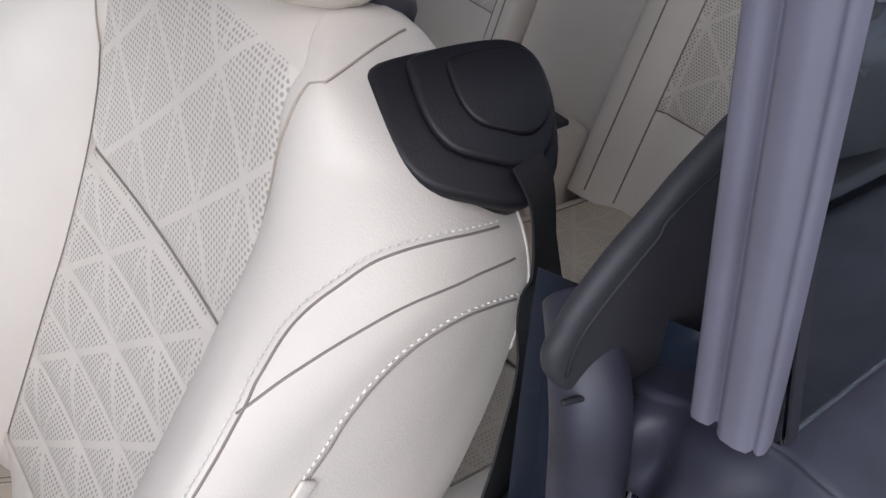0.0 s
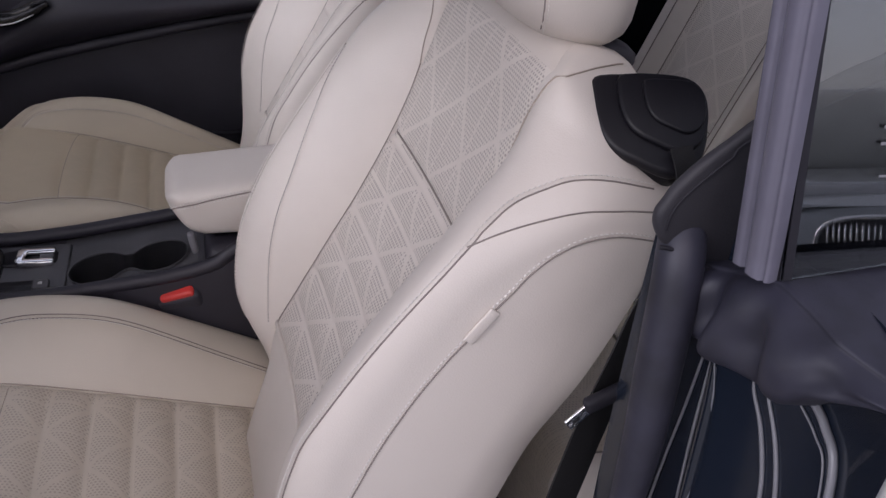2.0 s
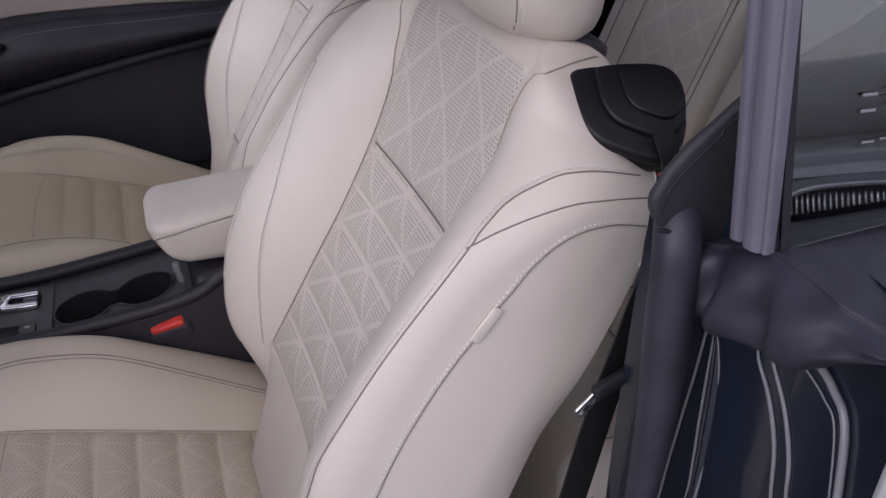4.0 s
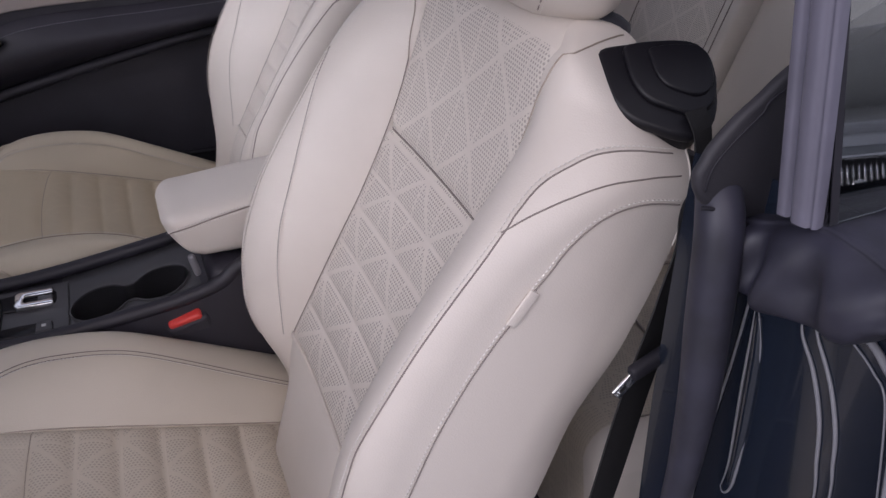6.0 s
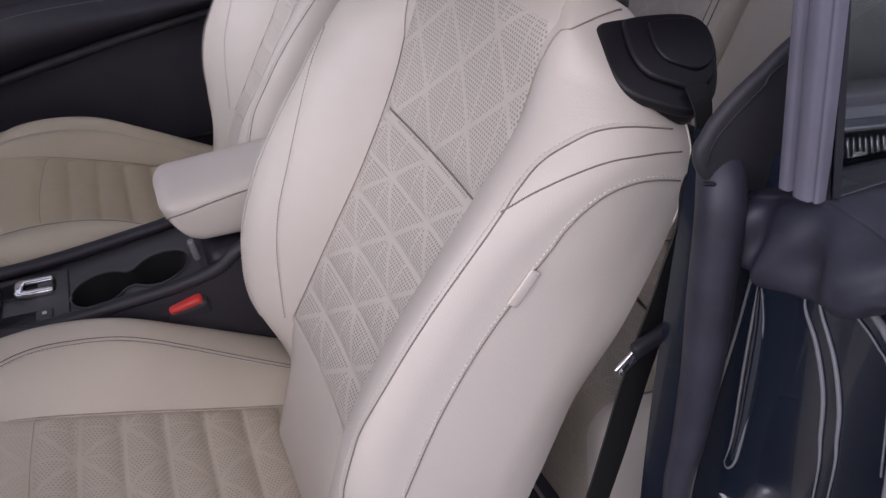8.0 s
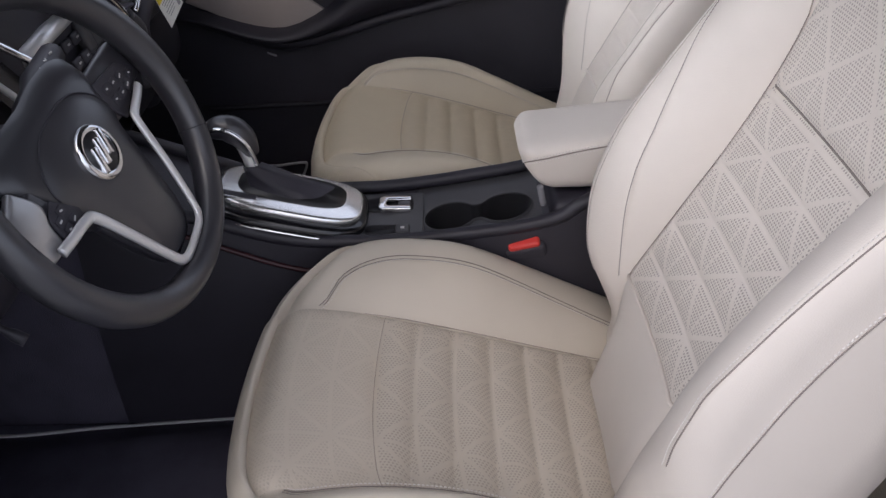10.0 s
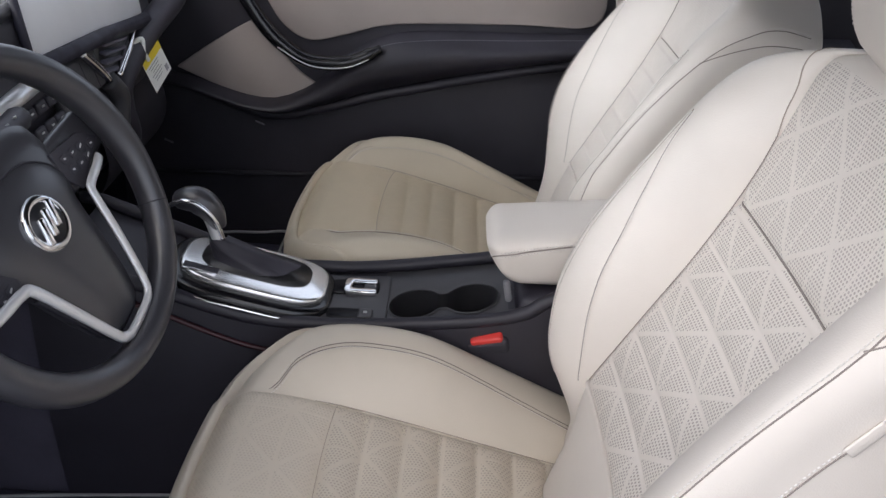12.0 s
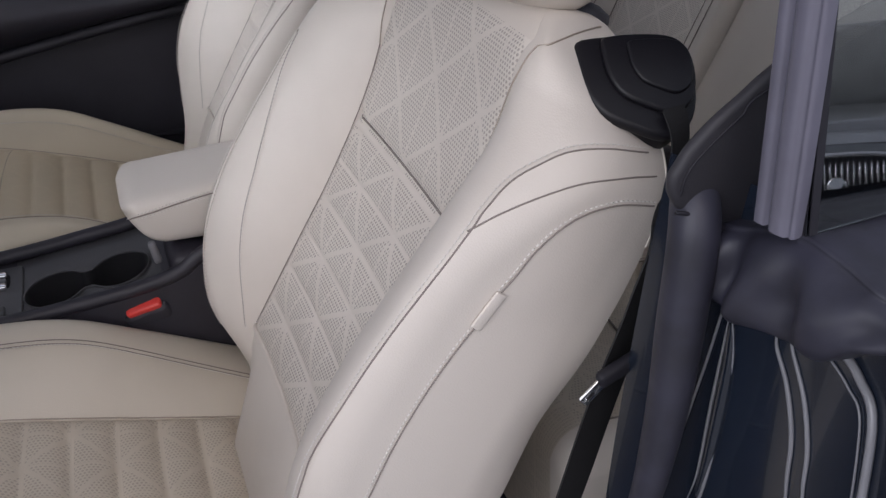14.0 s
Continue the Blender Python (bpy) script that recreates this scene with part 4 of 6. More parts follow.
    # headrest
    def head(u, v):
        """u round, v from the bottom up."""
        w = spline([(0, 0.070), (0.06, 0.110), (0.15, 0.128), (0.35, 0.137), (0.7, 0.134), (0.9, 0.112), (1.0, 0.06)], v)
        d = spline([(0, 0.030), (0.06, 0.050), (0.2, 0.060), (0.5, 0.062), (0.85, 0.050), (1.0, 0.02)], v)
        c, s = math.cos(u), math.sin(u)
        y = w * math.copysign(abs(s) ** 0.62, s)
        f = d * math.copysign(abs(c) ** 0.62, c)
        lean = -0.002 + 0.110 * v + (0.012 * (1 - (y / w) ** 2) if c > 0 else 0) - 0.050
        return BO + BV * (0.643 + 0.030 * (1 if c < 0 else 0) * (1 - v) * abs(c) + 0.212 * v) + BN * (f + lean) + Vector((0, y, 0))

    hr = part("headrest", grid(head, [2 * math.pi * k / 48 for k in range(48)], [0, 0.02, 0.06, 0.1, 0.16, 0.24, 0.34, 0.46, 0.58, 0.7, 0.8, 0.88, 0.94, 0.98, 1.0], close_u=True), leather, seat, "cream leather headrest")
    cap = bmesh.new()
    cap.faces.new([cap.verts.new(head(2 * math.pi * k / 48, 0)) for k in range(48)])
    part("underside", cap, leather, hr)
    for sign in (-1, 1):
        ring = [head(sign * w, v) for w, v in [(0.95, k) for k in steps(0.03, 0.95, 20)]]
        part("seam", tube(ring, 0.0007, 5), seam_dark, hr)
        part("stitching", stitches(ring, lambda p: (BN + Vector((0, sign, 0))).normalized(), 0.004), stitch, hr)
        foot = BO + BV * 0.657 + BN * -0.088 + Vector((0, sign * 0.082, 0))
        part("post", tube([foot, foot + BV * 0.062 + BN * 0.022], 0.0058, 10), chrome, hr, "chrome headrest post")
        part("socket", moved(lathe([(0.0, 0.013), (0.016, 0.013), (0.028, 0.009), (0.031, 0.003), (0.031, -0.01)], 24), Matrix.Translation(foot) @ frame_of((0, 0, 0), BV, (0, 1, 0)).to_3x3().to_4x4() @ Matrix.Diagonal((1, 0.75, 1, 1))), black, hr, "black plastic headrest socket")
    part("height_button", moved(slab(oval(0.012, 0.016, 20, 3), 0.002, "z", 0.0008), Matrix.Translation(head(-1.75, 0.36)) @ frame_of((0, 0, 0), (0, -1, 0), (0, 0, 1)).to_3x3().to_4x4()), leather, hr)
    return seat


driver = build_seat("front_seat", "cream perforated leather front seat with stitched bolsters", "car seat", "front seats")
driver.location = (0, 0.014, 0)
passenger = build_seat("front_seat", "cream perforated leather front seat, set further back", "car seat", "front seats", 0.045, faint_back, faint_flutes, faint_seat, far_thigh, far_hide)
passenger.location = (0.01, 0.735, 0)
passenger.scale = (1, -1, 1)

# ---- dashboard ----
dash = thing("dashboard", "black leather-grained dashboard with stitched cowl and instruments", "dashboard")
EDGE = [(-0.42, 0.742), (-0.32, 0.768), (-0.21, 0.797), (-0.10, 0.822), (0.02, 0.826), (0.12, 0.805), (0.20, 0.795), (0.36, 0.790), (0.42, 0.790), (0.62, 0.785), (0.85, 0.765), (1.15, 0.72)]


def edge_x(y):
    return spline([(-0.42, -0.695), (-0.2, -0.70), (0.05, -0.705), (0.2, -0.74), (0.4, -0.76), (0.7, -0.78), (1.15, -0.74)], y)


def dash_top(y, k):
    """k from 0 at the stitched edge to 1 at the foot of the windscreen."""
    x0, z0 = edge_x(y), spline(EDGE, y)
    u = (y - 0.37) / 0.8
    x1, z1 = -1.13 + 0.18 * u * u, 0.702
    return Vector((lerp(x0, x1, k), y, lerp(z0, z1, k) + 0.012 * math.sin(math.pi * min(k * 3, 1)) - 0.01 * (1 - min(k * 12, 1)) ** 2))


def dash_face(y, k):
    """The roll from the stitched edge down to the facia."""
    x0, z0 = edge_x(y), spline(EDGE, y)
    w = k * math.pi * 0.6
    return Vector((x0 + 0.022 * math.sin(w) - 0.04 * k * k, y, z0 - 0.01 - 0.030 * (1 - math.cos(w))))


ys = steps(-0.42, 1.15, 60)
# daylight on the top is in its colour; the roll keeps the plain skin
part("top_pad", grid(dash_top, ys, steps(0, 1, 16)), lit_dash_skin, dash, "grained dash top, paler for the daylight on it")
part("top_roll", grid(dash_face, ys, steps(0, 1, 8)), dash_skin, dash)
edge_line = [dash_top(y, 0.012) + Vector((0, 0, 0.003)) for y in steps(-0.42, 0.9, 80)]
part("seam", tube(edge_line, 0.0014, 5), black, dash)
part("stitching", stitches(edge_line, lambda p: Vector((0.3, 0, 0.95)), 0.005, pitch=0.0055, size=0.0036, thick=0.0006), piping, dash)
part("stitching", stitches(edge_line, lambda p: Vector((0.3, 0, 0.95)), -0.005, pitch=0.0055, size=0.0036, thick=0.0006), piping, dash)
# instrument recess
part("binnacle", slab([(-0.235, 0.56), (-0.235, 0.72), (-0.16, 0.775), (-0.05, 0.80), (0.06, 0.80), (0.13, 0.77), (0.14, 0.60), (0.05, 0.56)], 0.02, "x", 0.006), lens_grey, dash, "dark glossy instrument binnacle").location = (-0.80, 0, 0)
part("facia", slab([(-0.41, 0.44), (-0.41, 0.735), (-0.32, 0.755), (-0.235, 0.735), (-0.235, 0.60), (-0.19, 0.585), (-0.08, 0.56), (0.10, 0.56), (0.16, 0.60), (0.17, 0.76), (0.30, 0.77), (0.88, 0.715), (0.88, 0.46), (0.20, 0.44)], 0.05, "x", 0.012), black, dash, "black facia panel").location = (-0.80, 0, 0)
part("lower_panel", grid(lambda y, k: (-0.745 + 0.06 * math.sin(math.pi * k) - 0.10 * k * k, y, 0.575 - 0.21 * k), steps(-0.41, 0.20, 14), steps(0, 1, 14)), soft_black, dash, "black knee panel")
part("knee_lip", tube([(-0.742, y, 0.578) for y in steps(-0.41, 0.16, 10)], 0.006, 8), black, dash)
part("passenger_lower", grid(lambda y, k: (-0.76 + 0.05 * math.sin(math.pi * k) - 0.14 * k * k, y, 0.56 - 0.26 * k), steps(0.55, 0.86, 12), steps(0, 1, 12)), deep_black, dash, "black glovebox lid")
part("bulk", rounded((0.45, 1.45, 0.28), 0.05, at=(-1.04, 0.37, 0.53)), black, dash)


def gauge(name, c, r, depth, label):
    ax = Vector((0.92, 0.22, 0.26))
    m = frame_of(c, ax)
    g = part(name, moved(lathe([(r * 0.92, -depth), (r * 0.94, -0.001), (r * 0.98, 0.004), (r, 0.0), (r * 1.0, -depth)], 40), m), black, dash, label)
    ring = [m @ Vector((r * 0.97 * math.cos(w), r * 0.97 * math.sin(w), 0.002)) for w in (2 * math.pi * k / 40 for k in range(40))]
    part("chrome_ring", tube(ring, r * 0.045 + 0.0008, 8, closed=True), chrome, g, "chrome bezel ring")
    part("dial_face", moved(lathe([(r * 0.91, -0.001), (r * 0.91, 0.0)], 36), m @ Matrix.Translation((0, 0, -depth * 0.55))), dial, g)
    for k in range(9):
        w = radians(225 - 270 * k / 8)
        part("dial_mark", moved(rounded((r * 0.16, r * 0.03, 0.0006), 0.0002, 1, at=(r * 0.74 * math.cos(w), r * 0.74 * math.sin(w), -depth * 0.55 + 0.001), turn=Matrix.Rotation(w, 4, "Z")), m), grey_mark, g, smooth=False)
    part("dial_ring", moved(tube([(r * 0.86 * math.cos(w), r * 0.86 * math.sin(w), -depth * 0.55 + 0.001) for w in (radians(230 - 280 * k / 30) for k in range(31))], r * 0.018, 5), m), dial_red if r > 0.04 else grey_mark, g)
    part("needle", moved(rounded((r * 0.8, r * 0.04, 0.002), 0.0005, 1, at=(r * 0.25, 0, -depth * 0.5), turn=None), m @ Matrix.Rotation(radians(222), 4, "Z")), dial_red, g)
    return g


gauge("rev_counter", (-0.757, -0.128, 0.680), 0.060, 0.035, "round rev counter with chrome bezel")
gauge("speedometer", (-0.757, 0.040, 0.706), 0.060, 0.035, "round speedometer with chrome bezel")
gauge("small_gauge", (-0.772, -0.022, 0.738), 0.023, 0.02, "small round gauge")
gauge("small_gauge", (-0.772, -0.076, 0.722), 0.023, 0.02, "small round gauge")

# side air vent: bowed frame, slats, slider
vent = part("air_vent", slab([(-0.302, 0.688), (-0.290, 0.703), (-0.270, 0.706), (-0.244, 0.66), (-0.219, 0.612), (-0.226, 0.603), (-0.294, 0.612), (-0.302, 0.62)], 0.02, "x", 0.004), dial, dash, "side air vent with chrome frame")
vent.location = (-0.757, 0, 0)
loop = smooth_path([(-0.735, -0.303, 0.690), (-0.734, -0.291, 0.706), (-0.733, -0.270, 0.709), (-0.73, -0.244, 0.662), (-0.729, -0.216, 0.613), (-0.730, -0.225, 0.602), (-0.733, -0.294, 0.611), (-0.735, -0.303, 0.622), (-0.735, -0.303, 0.690)], 5)[:-1]
part("vent_frame", tube([Vector(p) - vent.location for p in loop], 0.0042, 8, closed=True), chrome, vent, "bright chrome vent frame")
for i in range(5):
    z = 0.692 - 0.0150 * i
    part("slat", moved(rounded((0.014, 0.040 + 0.007 * i, 0.003), 0.001, 2), pose(0.022, -0.277 + 0.0025 * i, z, 0, 24, 0)), black, vent)
part("slider", rounded((0.012, 0.022, 0.010), 0.003, 2, at=(0.030, -0.275, 0.662)), black, vent)
ticks = bmesh.new()
for i in range(6):
    rounded((0.001, 0.003, 0.004 + 0.0006 * i), 0.0004, 1, at=(0.0205, -0.272 + 0.006 * i, 0.6135), bm=ticks)
part("scale_marks", ticks, grey_mark, vent, smooth=False)
vent.location += Vector((-0.007, -0.009, -0.004))

# lamp switch and stalks
lamp = part("lamp_switch", moved(lathe([(0.015, 0.0), (0.015, 0.004), (0.013, 0.007), (0.010, 0.009), (0.009, 0.016), (0.008, 0.018), (0.0, 0.018)], 30), frame_of((-0.705, -0.212, 0.525), (0.95, 0.0, 0.2))), black, dash, "round lamp switch knob")
part("bright_arc", moved(tube([(0.0145 * math.cos(w), 0.0145 * math.sin(w), 0.007) for w in (radians(110 + 7 * k) for k in range(21))], 0.0028, 6), frame_of((-0.705, -0.212, 0.525), (0.95, 0.0, 0.2))), chrome, lamp, "bright arc")
for k in range(3):
    part("dim_switch", moved(rounded((0.006, 0.018, 0.010), 0.002, 2), pose(-0.706, -0.150, 0.535 - 0.013 * k, 0, -12, 0)), soft_black, dash)
part("switch_plate", moved(slab(oval(0.023, 0.022, 26, 3), 0.003, "z", 0.001), frame_of((-0.712, -0.207, 0.525), (0.95, 0.0, 0.2))), black, dash)
column = part("steering_column", moved(rounded((0.15, 0.23, 0.085), 0.036, 5), pose(-0.708, -0.035, 0.612, 0, -24, 0)), black, dash, "black steering column cowl")
ind = part("indicator_stalk", tube(smooth_path([(-0.665, -0.10, 0.648), (-0.664, -0.135, 0.656), (-0.662, -0.160, 0.662), (-0.660, -0.187, 0.667)], 4), [0.0085] * 4 + [0.0090] * 2 + [0.0105, 0.0092, 0.0105, 0.0092, 0.0118, 0.0124, 0.0124], 16), stalk_grey, dash, "dark grey indicator stalk with ribbed collar")
part("stalk_end", moved(lathe([(0.0124, 0), (0.0124, 0.003), (0.0105, 0.0050), (0.0095, 0.0042), (0.0088, 0.0050), (0.0, 0.0052)], 26), frame_of((-0.660, -0.187, 0.667), (-0.02, -1, 0.18))), stalk_grey, ind, "grey ringed stalk end")
wip = part("wiper_stalk", tube(smooth_path([(-0.645, 0.035, 0.690), (-0.665, 0.125, 0.690), (-0.688, 0.225, 0.682)], 5), [0.011] * 4 + [0.016] * 6 + [0.012], 12), black, dash, "black wiper stalk")
for k in range(4):
    part("stalk_mark", rounded((0.002, 0.007, 0.003), 0.0005, 1, at=(-0.652 - 0.005 * k, 0.09 + 0.028 * k, 0.704 - 0.001 * k)), grey_mark, wip)
part("pedal", moved(rounded((0.02, 0.085, 0.055), 0.008), pose(-0.98, -0.01, 0.17, 0, 30, 0)), black, dash, "black brake pedal")
part("pedal_arm", tube([(-1.0, -0.01, 0.19), (-1.05, -0.01, 0.33), (-1.02, -0.01, 0.50)], 0.010, 8), black, dash)
part("tilt_lever", tube(smooth_path([(-0.70, -0.10, 0.55), (-0.665, -0.105, 0.52), (-0.64, -0.105, 0.50)], 4), [0.004] * 6 + [0.007] * 3, 10), black, dash, "black column adjusting lever")

# centre stack: gloss flanks between slanting silver strips, display, keys
stack = part("centre_stack", moved(slab([(-0.185, 0.02), (-0.165, 0.24), (0.165, 0.24), (0.185, 0.02), (0.12, -0.10), (-0.12, -0.10)], 0.05, "x", 0.012), pose(-0.815, 0.37, 0.520, 0, -14, 0)), gloss, dash, "gloss black centre stack")
for side in (-1,):
    at = lambda x, off, z: Vector((x, 0.37 + side * off, z))
    part("side_trim", tube(smooth_path([at(-0.775, 0.190, 0.735), at(-0.740, 0.145, 0.685), at(-0.715, 0.112, 0.640), at(-0.700, 0.095, 0.560), at(-0.680, 0.095, 0.470)], 6), 0.0050, 8), chrome, stack, "bright chrome trim strip")
    part("outer_trim", tube(smooth_path([at(-0.765, 0.245, 0.720), at(-0.735, 0.205, 0.665), at(-0.715, 0.185, 0.620), at(-0.690, 0.150, 0.520)], 6), 0.0045, 8), satin, stack, "satin silver outer strip")
    part("flank", grid(lambda u, k: at(lerp(-0.772, -0.698, k), lerp(lerp(0.188, 0.097, k ** 0.8), lerp(0.243, 0.155, k), u), lerp(0.730, 0.545, k)), steps(0, 1, 4), steps(0, 1, 10)), gloss, stack, "gloss black flank")
# reflected sky on the screen is painted as pale grey
part("display", moved(rounded((0.008, 0.225, 0.085), 0.006), pose(-0.778, 0.335, 0.705, 0, -20, 0)), sky_glass_grey, stack, "display screen, sky reflection painted pale grey")
part("display_hood", rounded((0.06, 0.27, 0.022), 0.009, 3, at=(-0.79, 0.365, 0.768), turn=pose(0, 0, 0, 0, 6, 0)), dash_skin, stack, "black display hood")
part("display_sill", tube([(-0.750, 0.265, 0.660), (-0.746, 0.34, 0.666), (-0.750, 0.42, 0.666)], 0.013, 10), satin, stack, "silver bar under the display")
for r in range(4):
    for c in range(6):
        key = part("button", moved(rounded((0.008, 0.028, 0.017), 0.003, 2), pose(-0.745 + 0.010 * r, 0.37 + (c - 2.5) * (0.034 - 0.002 * r), 0.632 - 0.027 * r, 0, -18, 0)), soft_black, stack)
        part("symbol", moved(rounded((0.001, 0.008, 0.003), 0.0004, 1), pose(-0.7405 + 0.010 * r, 0.37 + (c - 2.5) * (0.034 - 0.002 * r), 0.634 - 0.027 * r, 0, -18, 0)), grey_mark, key, smooth=False)
for side in (-1, 1):
    part("stack_knob", moved(lathe([(0.021, 0), (0.021, 0.014), (0.018, 0.017), (0, 0.017)], 26), frame_of((-0.715, 0.37 + side * 0.075, 0.572), (0.95, 0, 0.25))), satin, stack, "silver rotary knob")
# keys and air vent on the passenger's side of the stack, under a pale panel
bank = part("key_bank", moved(rounded((0.02, 0.15, 0.062), 0.006, 3), pose(-0.744, 0.505, 0.632, 0, -16, 0)), dash_skin, dash, "dark grey bank of keys")
for k in range(4):
    part("key_gap", moved(rounded((0.003, 0.003, 0.05), 0.001, 1), pose(-0.7345, 0.452 + 0.034 * k, 0.632, 0, -16, 0)), black, bank)
cv = part("centre_vent", moved(rounded((0.03, 0.150, 0.075), 0.008, 3), pose(-0.752, 0.655, 0.632, -10, 0, 0)), dial, dash, "air vent with chrome frame")
for i in range(4):
    part("slat", moved(rounded((0.014, 0.120, 0.005), 0.0015, 2), pose(-0.737, 0.650, 0.656 - 0.015 * i, -10, 20, 0)), guide_rubber, cv)
part("vent_frame", tube(smooth_path([(-0.735, 0.745, 0.652), (-0.731, 0.690, 0.627), (-0.728, 0.632, 0.602)], 5), [0.004, 0.005, 0.006, 0.007, 0.008, 0.009, 0.009, 0.008, 0.008, 0.008, 0.006], 8, flat=0.6), chrome, cv, "bright chrome vent frame")
part("vent_trim", tube(smooth_path([(-0.733, 0.515, 0.674), (-0.730, 0.556, 0.640), (-0.728, 0.592, 0.606)], 5), 0.0075, 8), chrome, cv, "chrome vent side trim")
part("vent_flank", tube(smooth_path([(-0.735, 0.600, 0.604), (-0.730, 0.630, 0.570), (-0.735, 0.632, 0.53), (-0.74, 0.625, 0.47)], 5), 0.017, 10), dash_skin, cv)
# added panel: the light on this part of the dash is its pale colour
panel2 = part("passenger_panel", moved(rounded((0.012, 0.415, 0.112), 0.004, 2), pose(-0.750, 0.592, 0.735, -4, -8, 0)), lit_panel_grey, dash, "added passenger dash panel, its brightness painted pale grey")
part("panel_sill", tube([(-0.737, 0.375, 0.692), (-0.733, 0.60, 0.676), (-0.737, 0.81, 0.652)], 0.0125, 10), rubber, panel2, "dark blue lower edge")
part("panel_post", tube([(-0.740, 0.378, 0.690), (-0.748, 0.372, 0.79)], 0.007, 8), rubber, panel2, "dark edge strip")
part("dash_brow", tube(smooth_path([(-0.76, 1.10, 0.655), (-0.735, 0.95, 0.652), (-0.738, 0.825, 0.632), (-0.742, 0.728, 0.606), (-0.745, 0.668, 0.575), (-0.748, 0.666, 0.530), (-0.755, 0.70, 0.47), (-0.78, 0.74, 0.40)], 6), 0.026, 12), soft_black, dash, "rounded black brow over the glovebox")

# ---- steering wheel ----
wheel = thing("steering_wheel", "black leather steering wheel with silver spokes and badge", "steering wheel")
wheel.matrix_world = frame_of((-0.5781, 0.0143, 0.6505), (0.882, -0.1493, 0.447)) @ Matrix.Rotation(radians(15.7), 4, "Z")
# local x points to +y, local y up in the wheel's plane, z at the driver
RIM = 0.1722
part("rim", tube([(RIM * math.cos(w), RIM * math.sin(w), 0.009 + 0.003 * math.cos(w * 2)) for w in (2 * math.pi * k / 72 for k in range(72))], [0.0158 + 0.0022 * max(0, math.cos(2 * (2 * math.pi * k / 72 - radians(22)))) for k in range(72)], 14, closed=True, flat=1.12), wheel_leather, wheel, "black leather-wrapped rim")
for deg in (34, 146, 215, 325):
    w = radians(deg)
    c = Vector((RIM * math.cos(w), RIM * math.sin(w), 0.009))
    radial = Vector((math.cos(w), math.sin(w), 0))
    part("rim_seam", tube([c + radial * (0.0168 * math.cos(a)) + Vector((0, 0, 0.0185 * math.sin(a))) for a in (2 * math.pi * k / 16 for k in range(16))], 0.0008, 5, closed=True), black, wheel)
half_hub = [(0.0, 0.0555), (0.025, 0.0540), (0.052, 0.0440), (0.072, 0.0230), (0.076, 0.0), (0.066, -0.024), (0.055, -0.072), (0.041, -0.122), (0.024, -0.142)]
hub_line = half_hub + [(0.0, -0.146)] + [(-a, b) for a, b in reversed(half_hub[1:])]
hub_ring = [(p.x, p.y) for p in smooth_path([(a, b, 0) for a, b in hub_line + hub_line[:1]], 4)[:-1]]
half_base = [(0.0, 0.078), (0.045, 0.080), (0.085, 0.074), (0.104, 0.056), (0.086, 0.020)] + half_hub[5:]
base_line = half_base + [(0.0, -0.146)] + [(-a, b) for a, b in reversed(half_base[1:])]
base_ring = [(p.x, p.y) for p in smooth_path([(a, b, 0) for a, b in base_line + base_line[:1]], 4)[:-1]]


def hub_at(i, r):
    """A shield with a soft dome; past r = 1 its upper edge rolls back towards the column."""
    a, b = hub_ring[int(i)]
    if r <= 1:
        return Vector((a * r, b * r, 0.009 - 0.010 * r**4))
    k = min((r - 1) / 0.8, 1)
    c, d = base_ring[int(i)]
    out = math.sin(k * math.pi / 2)
    return Vector((lerp(a, c, out), lerp(b, d, out), -0.001 - 0.020 * k**1.5))


hub = part("airbag_cover", grid(hub_at, list(range(len(hub_ring))), [0.02, 0.2, 0.4, 0.55, 0.7, 0.8, 0.88, 0.94, 0.98, 1.0, 1.05, 1.15, 1.35, 1.8], close_u=True), wheel_leather, wheel, "black soft airbag cover")
part("cover_crease", tube([Vector((a, b, 0.0)) for a, b in hub_ring[-15:] + hub_ring[:16]], 0.0012, 6), black, hub, "moulded crease round the cover")
badge = part("badge", moved(lathe([(0.0, 0.004), (0.0225, 0.004), (0.0265, 0.0065), (0.031, 0.003), (0.031, -0.003)], 36), pose(0, -0.002, 0.009)), chrome, wheel, "round chrome badge with three slanted bars")
part("badge_field", moved(lathe([(0.0, 0.0012), (0.0225, 0.001), (0.0225, 0.0)], 30), pose(0, -0.002, 0.0125)), dial, badge)
for k in (-1, 0, 1):
    part("badge_bar", moved(rounded((0.0095, 0.030, 0.006), 0.0025), pose(k * 0.0125, -0.002 + k * 0.003, 0.0145, 0, 0, -24)), chrome, badge)
PADS = {
    -1: ([(0.085, 0.018), (0.066, -0.012), (0.070, -0.024), (0.111, -0.020), (0.104, 0.008)], [(0.087, 0.004), (0.098, -0.001), (0.083, -0.012), (0.097, -0.013)]),
    1: ([(0.080, 0.031), (0.133, 0.022), (0.156, 0.000), (0.084, -0.022), (0.074, -0.001)], [(0.090, 0.016), (0.106, 0.013), (0.122, 0.010), (0.090, 0.001), (0.106, -0.002), (0.122, -0.003), (0.138, 0.002)]),
}
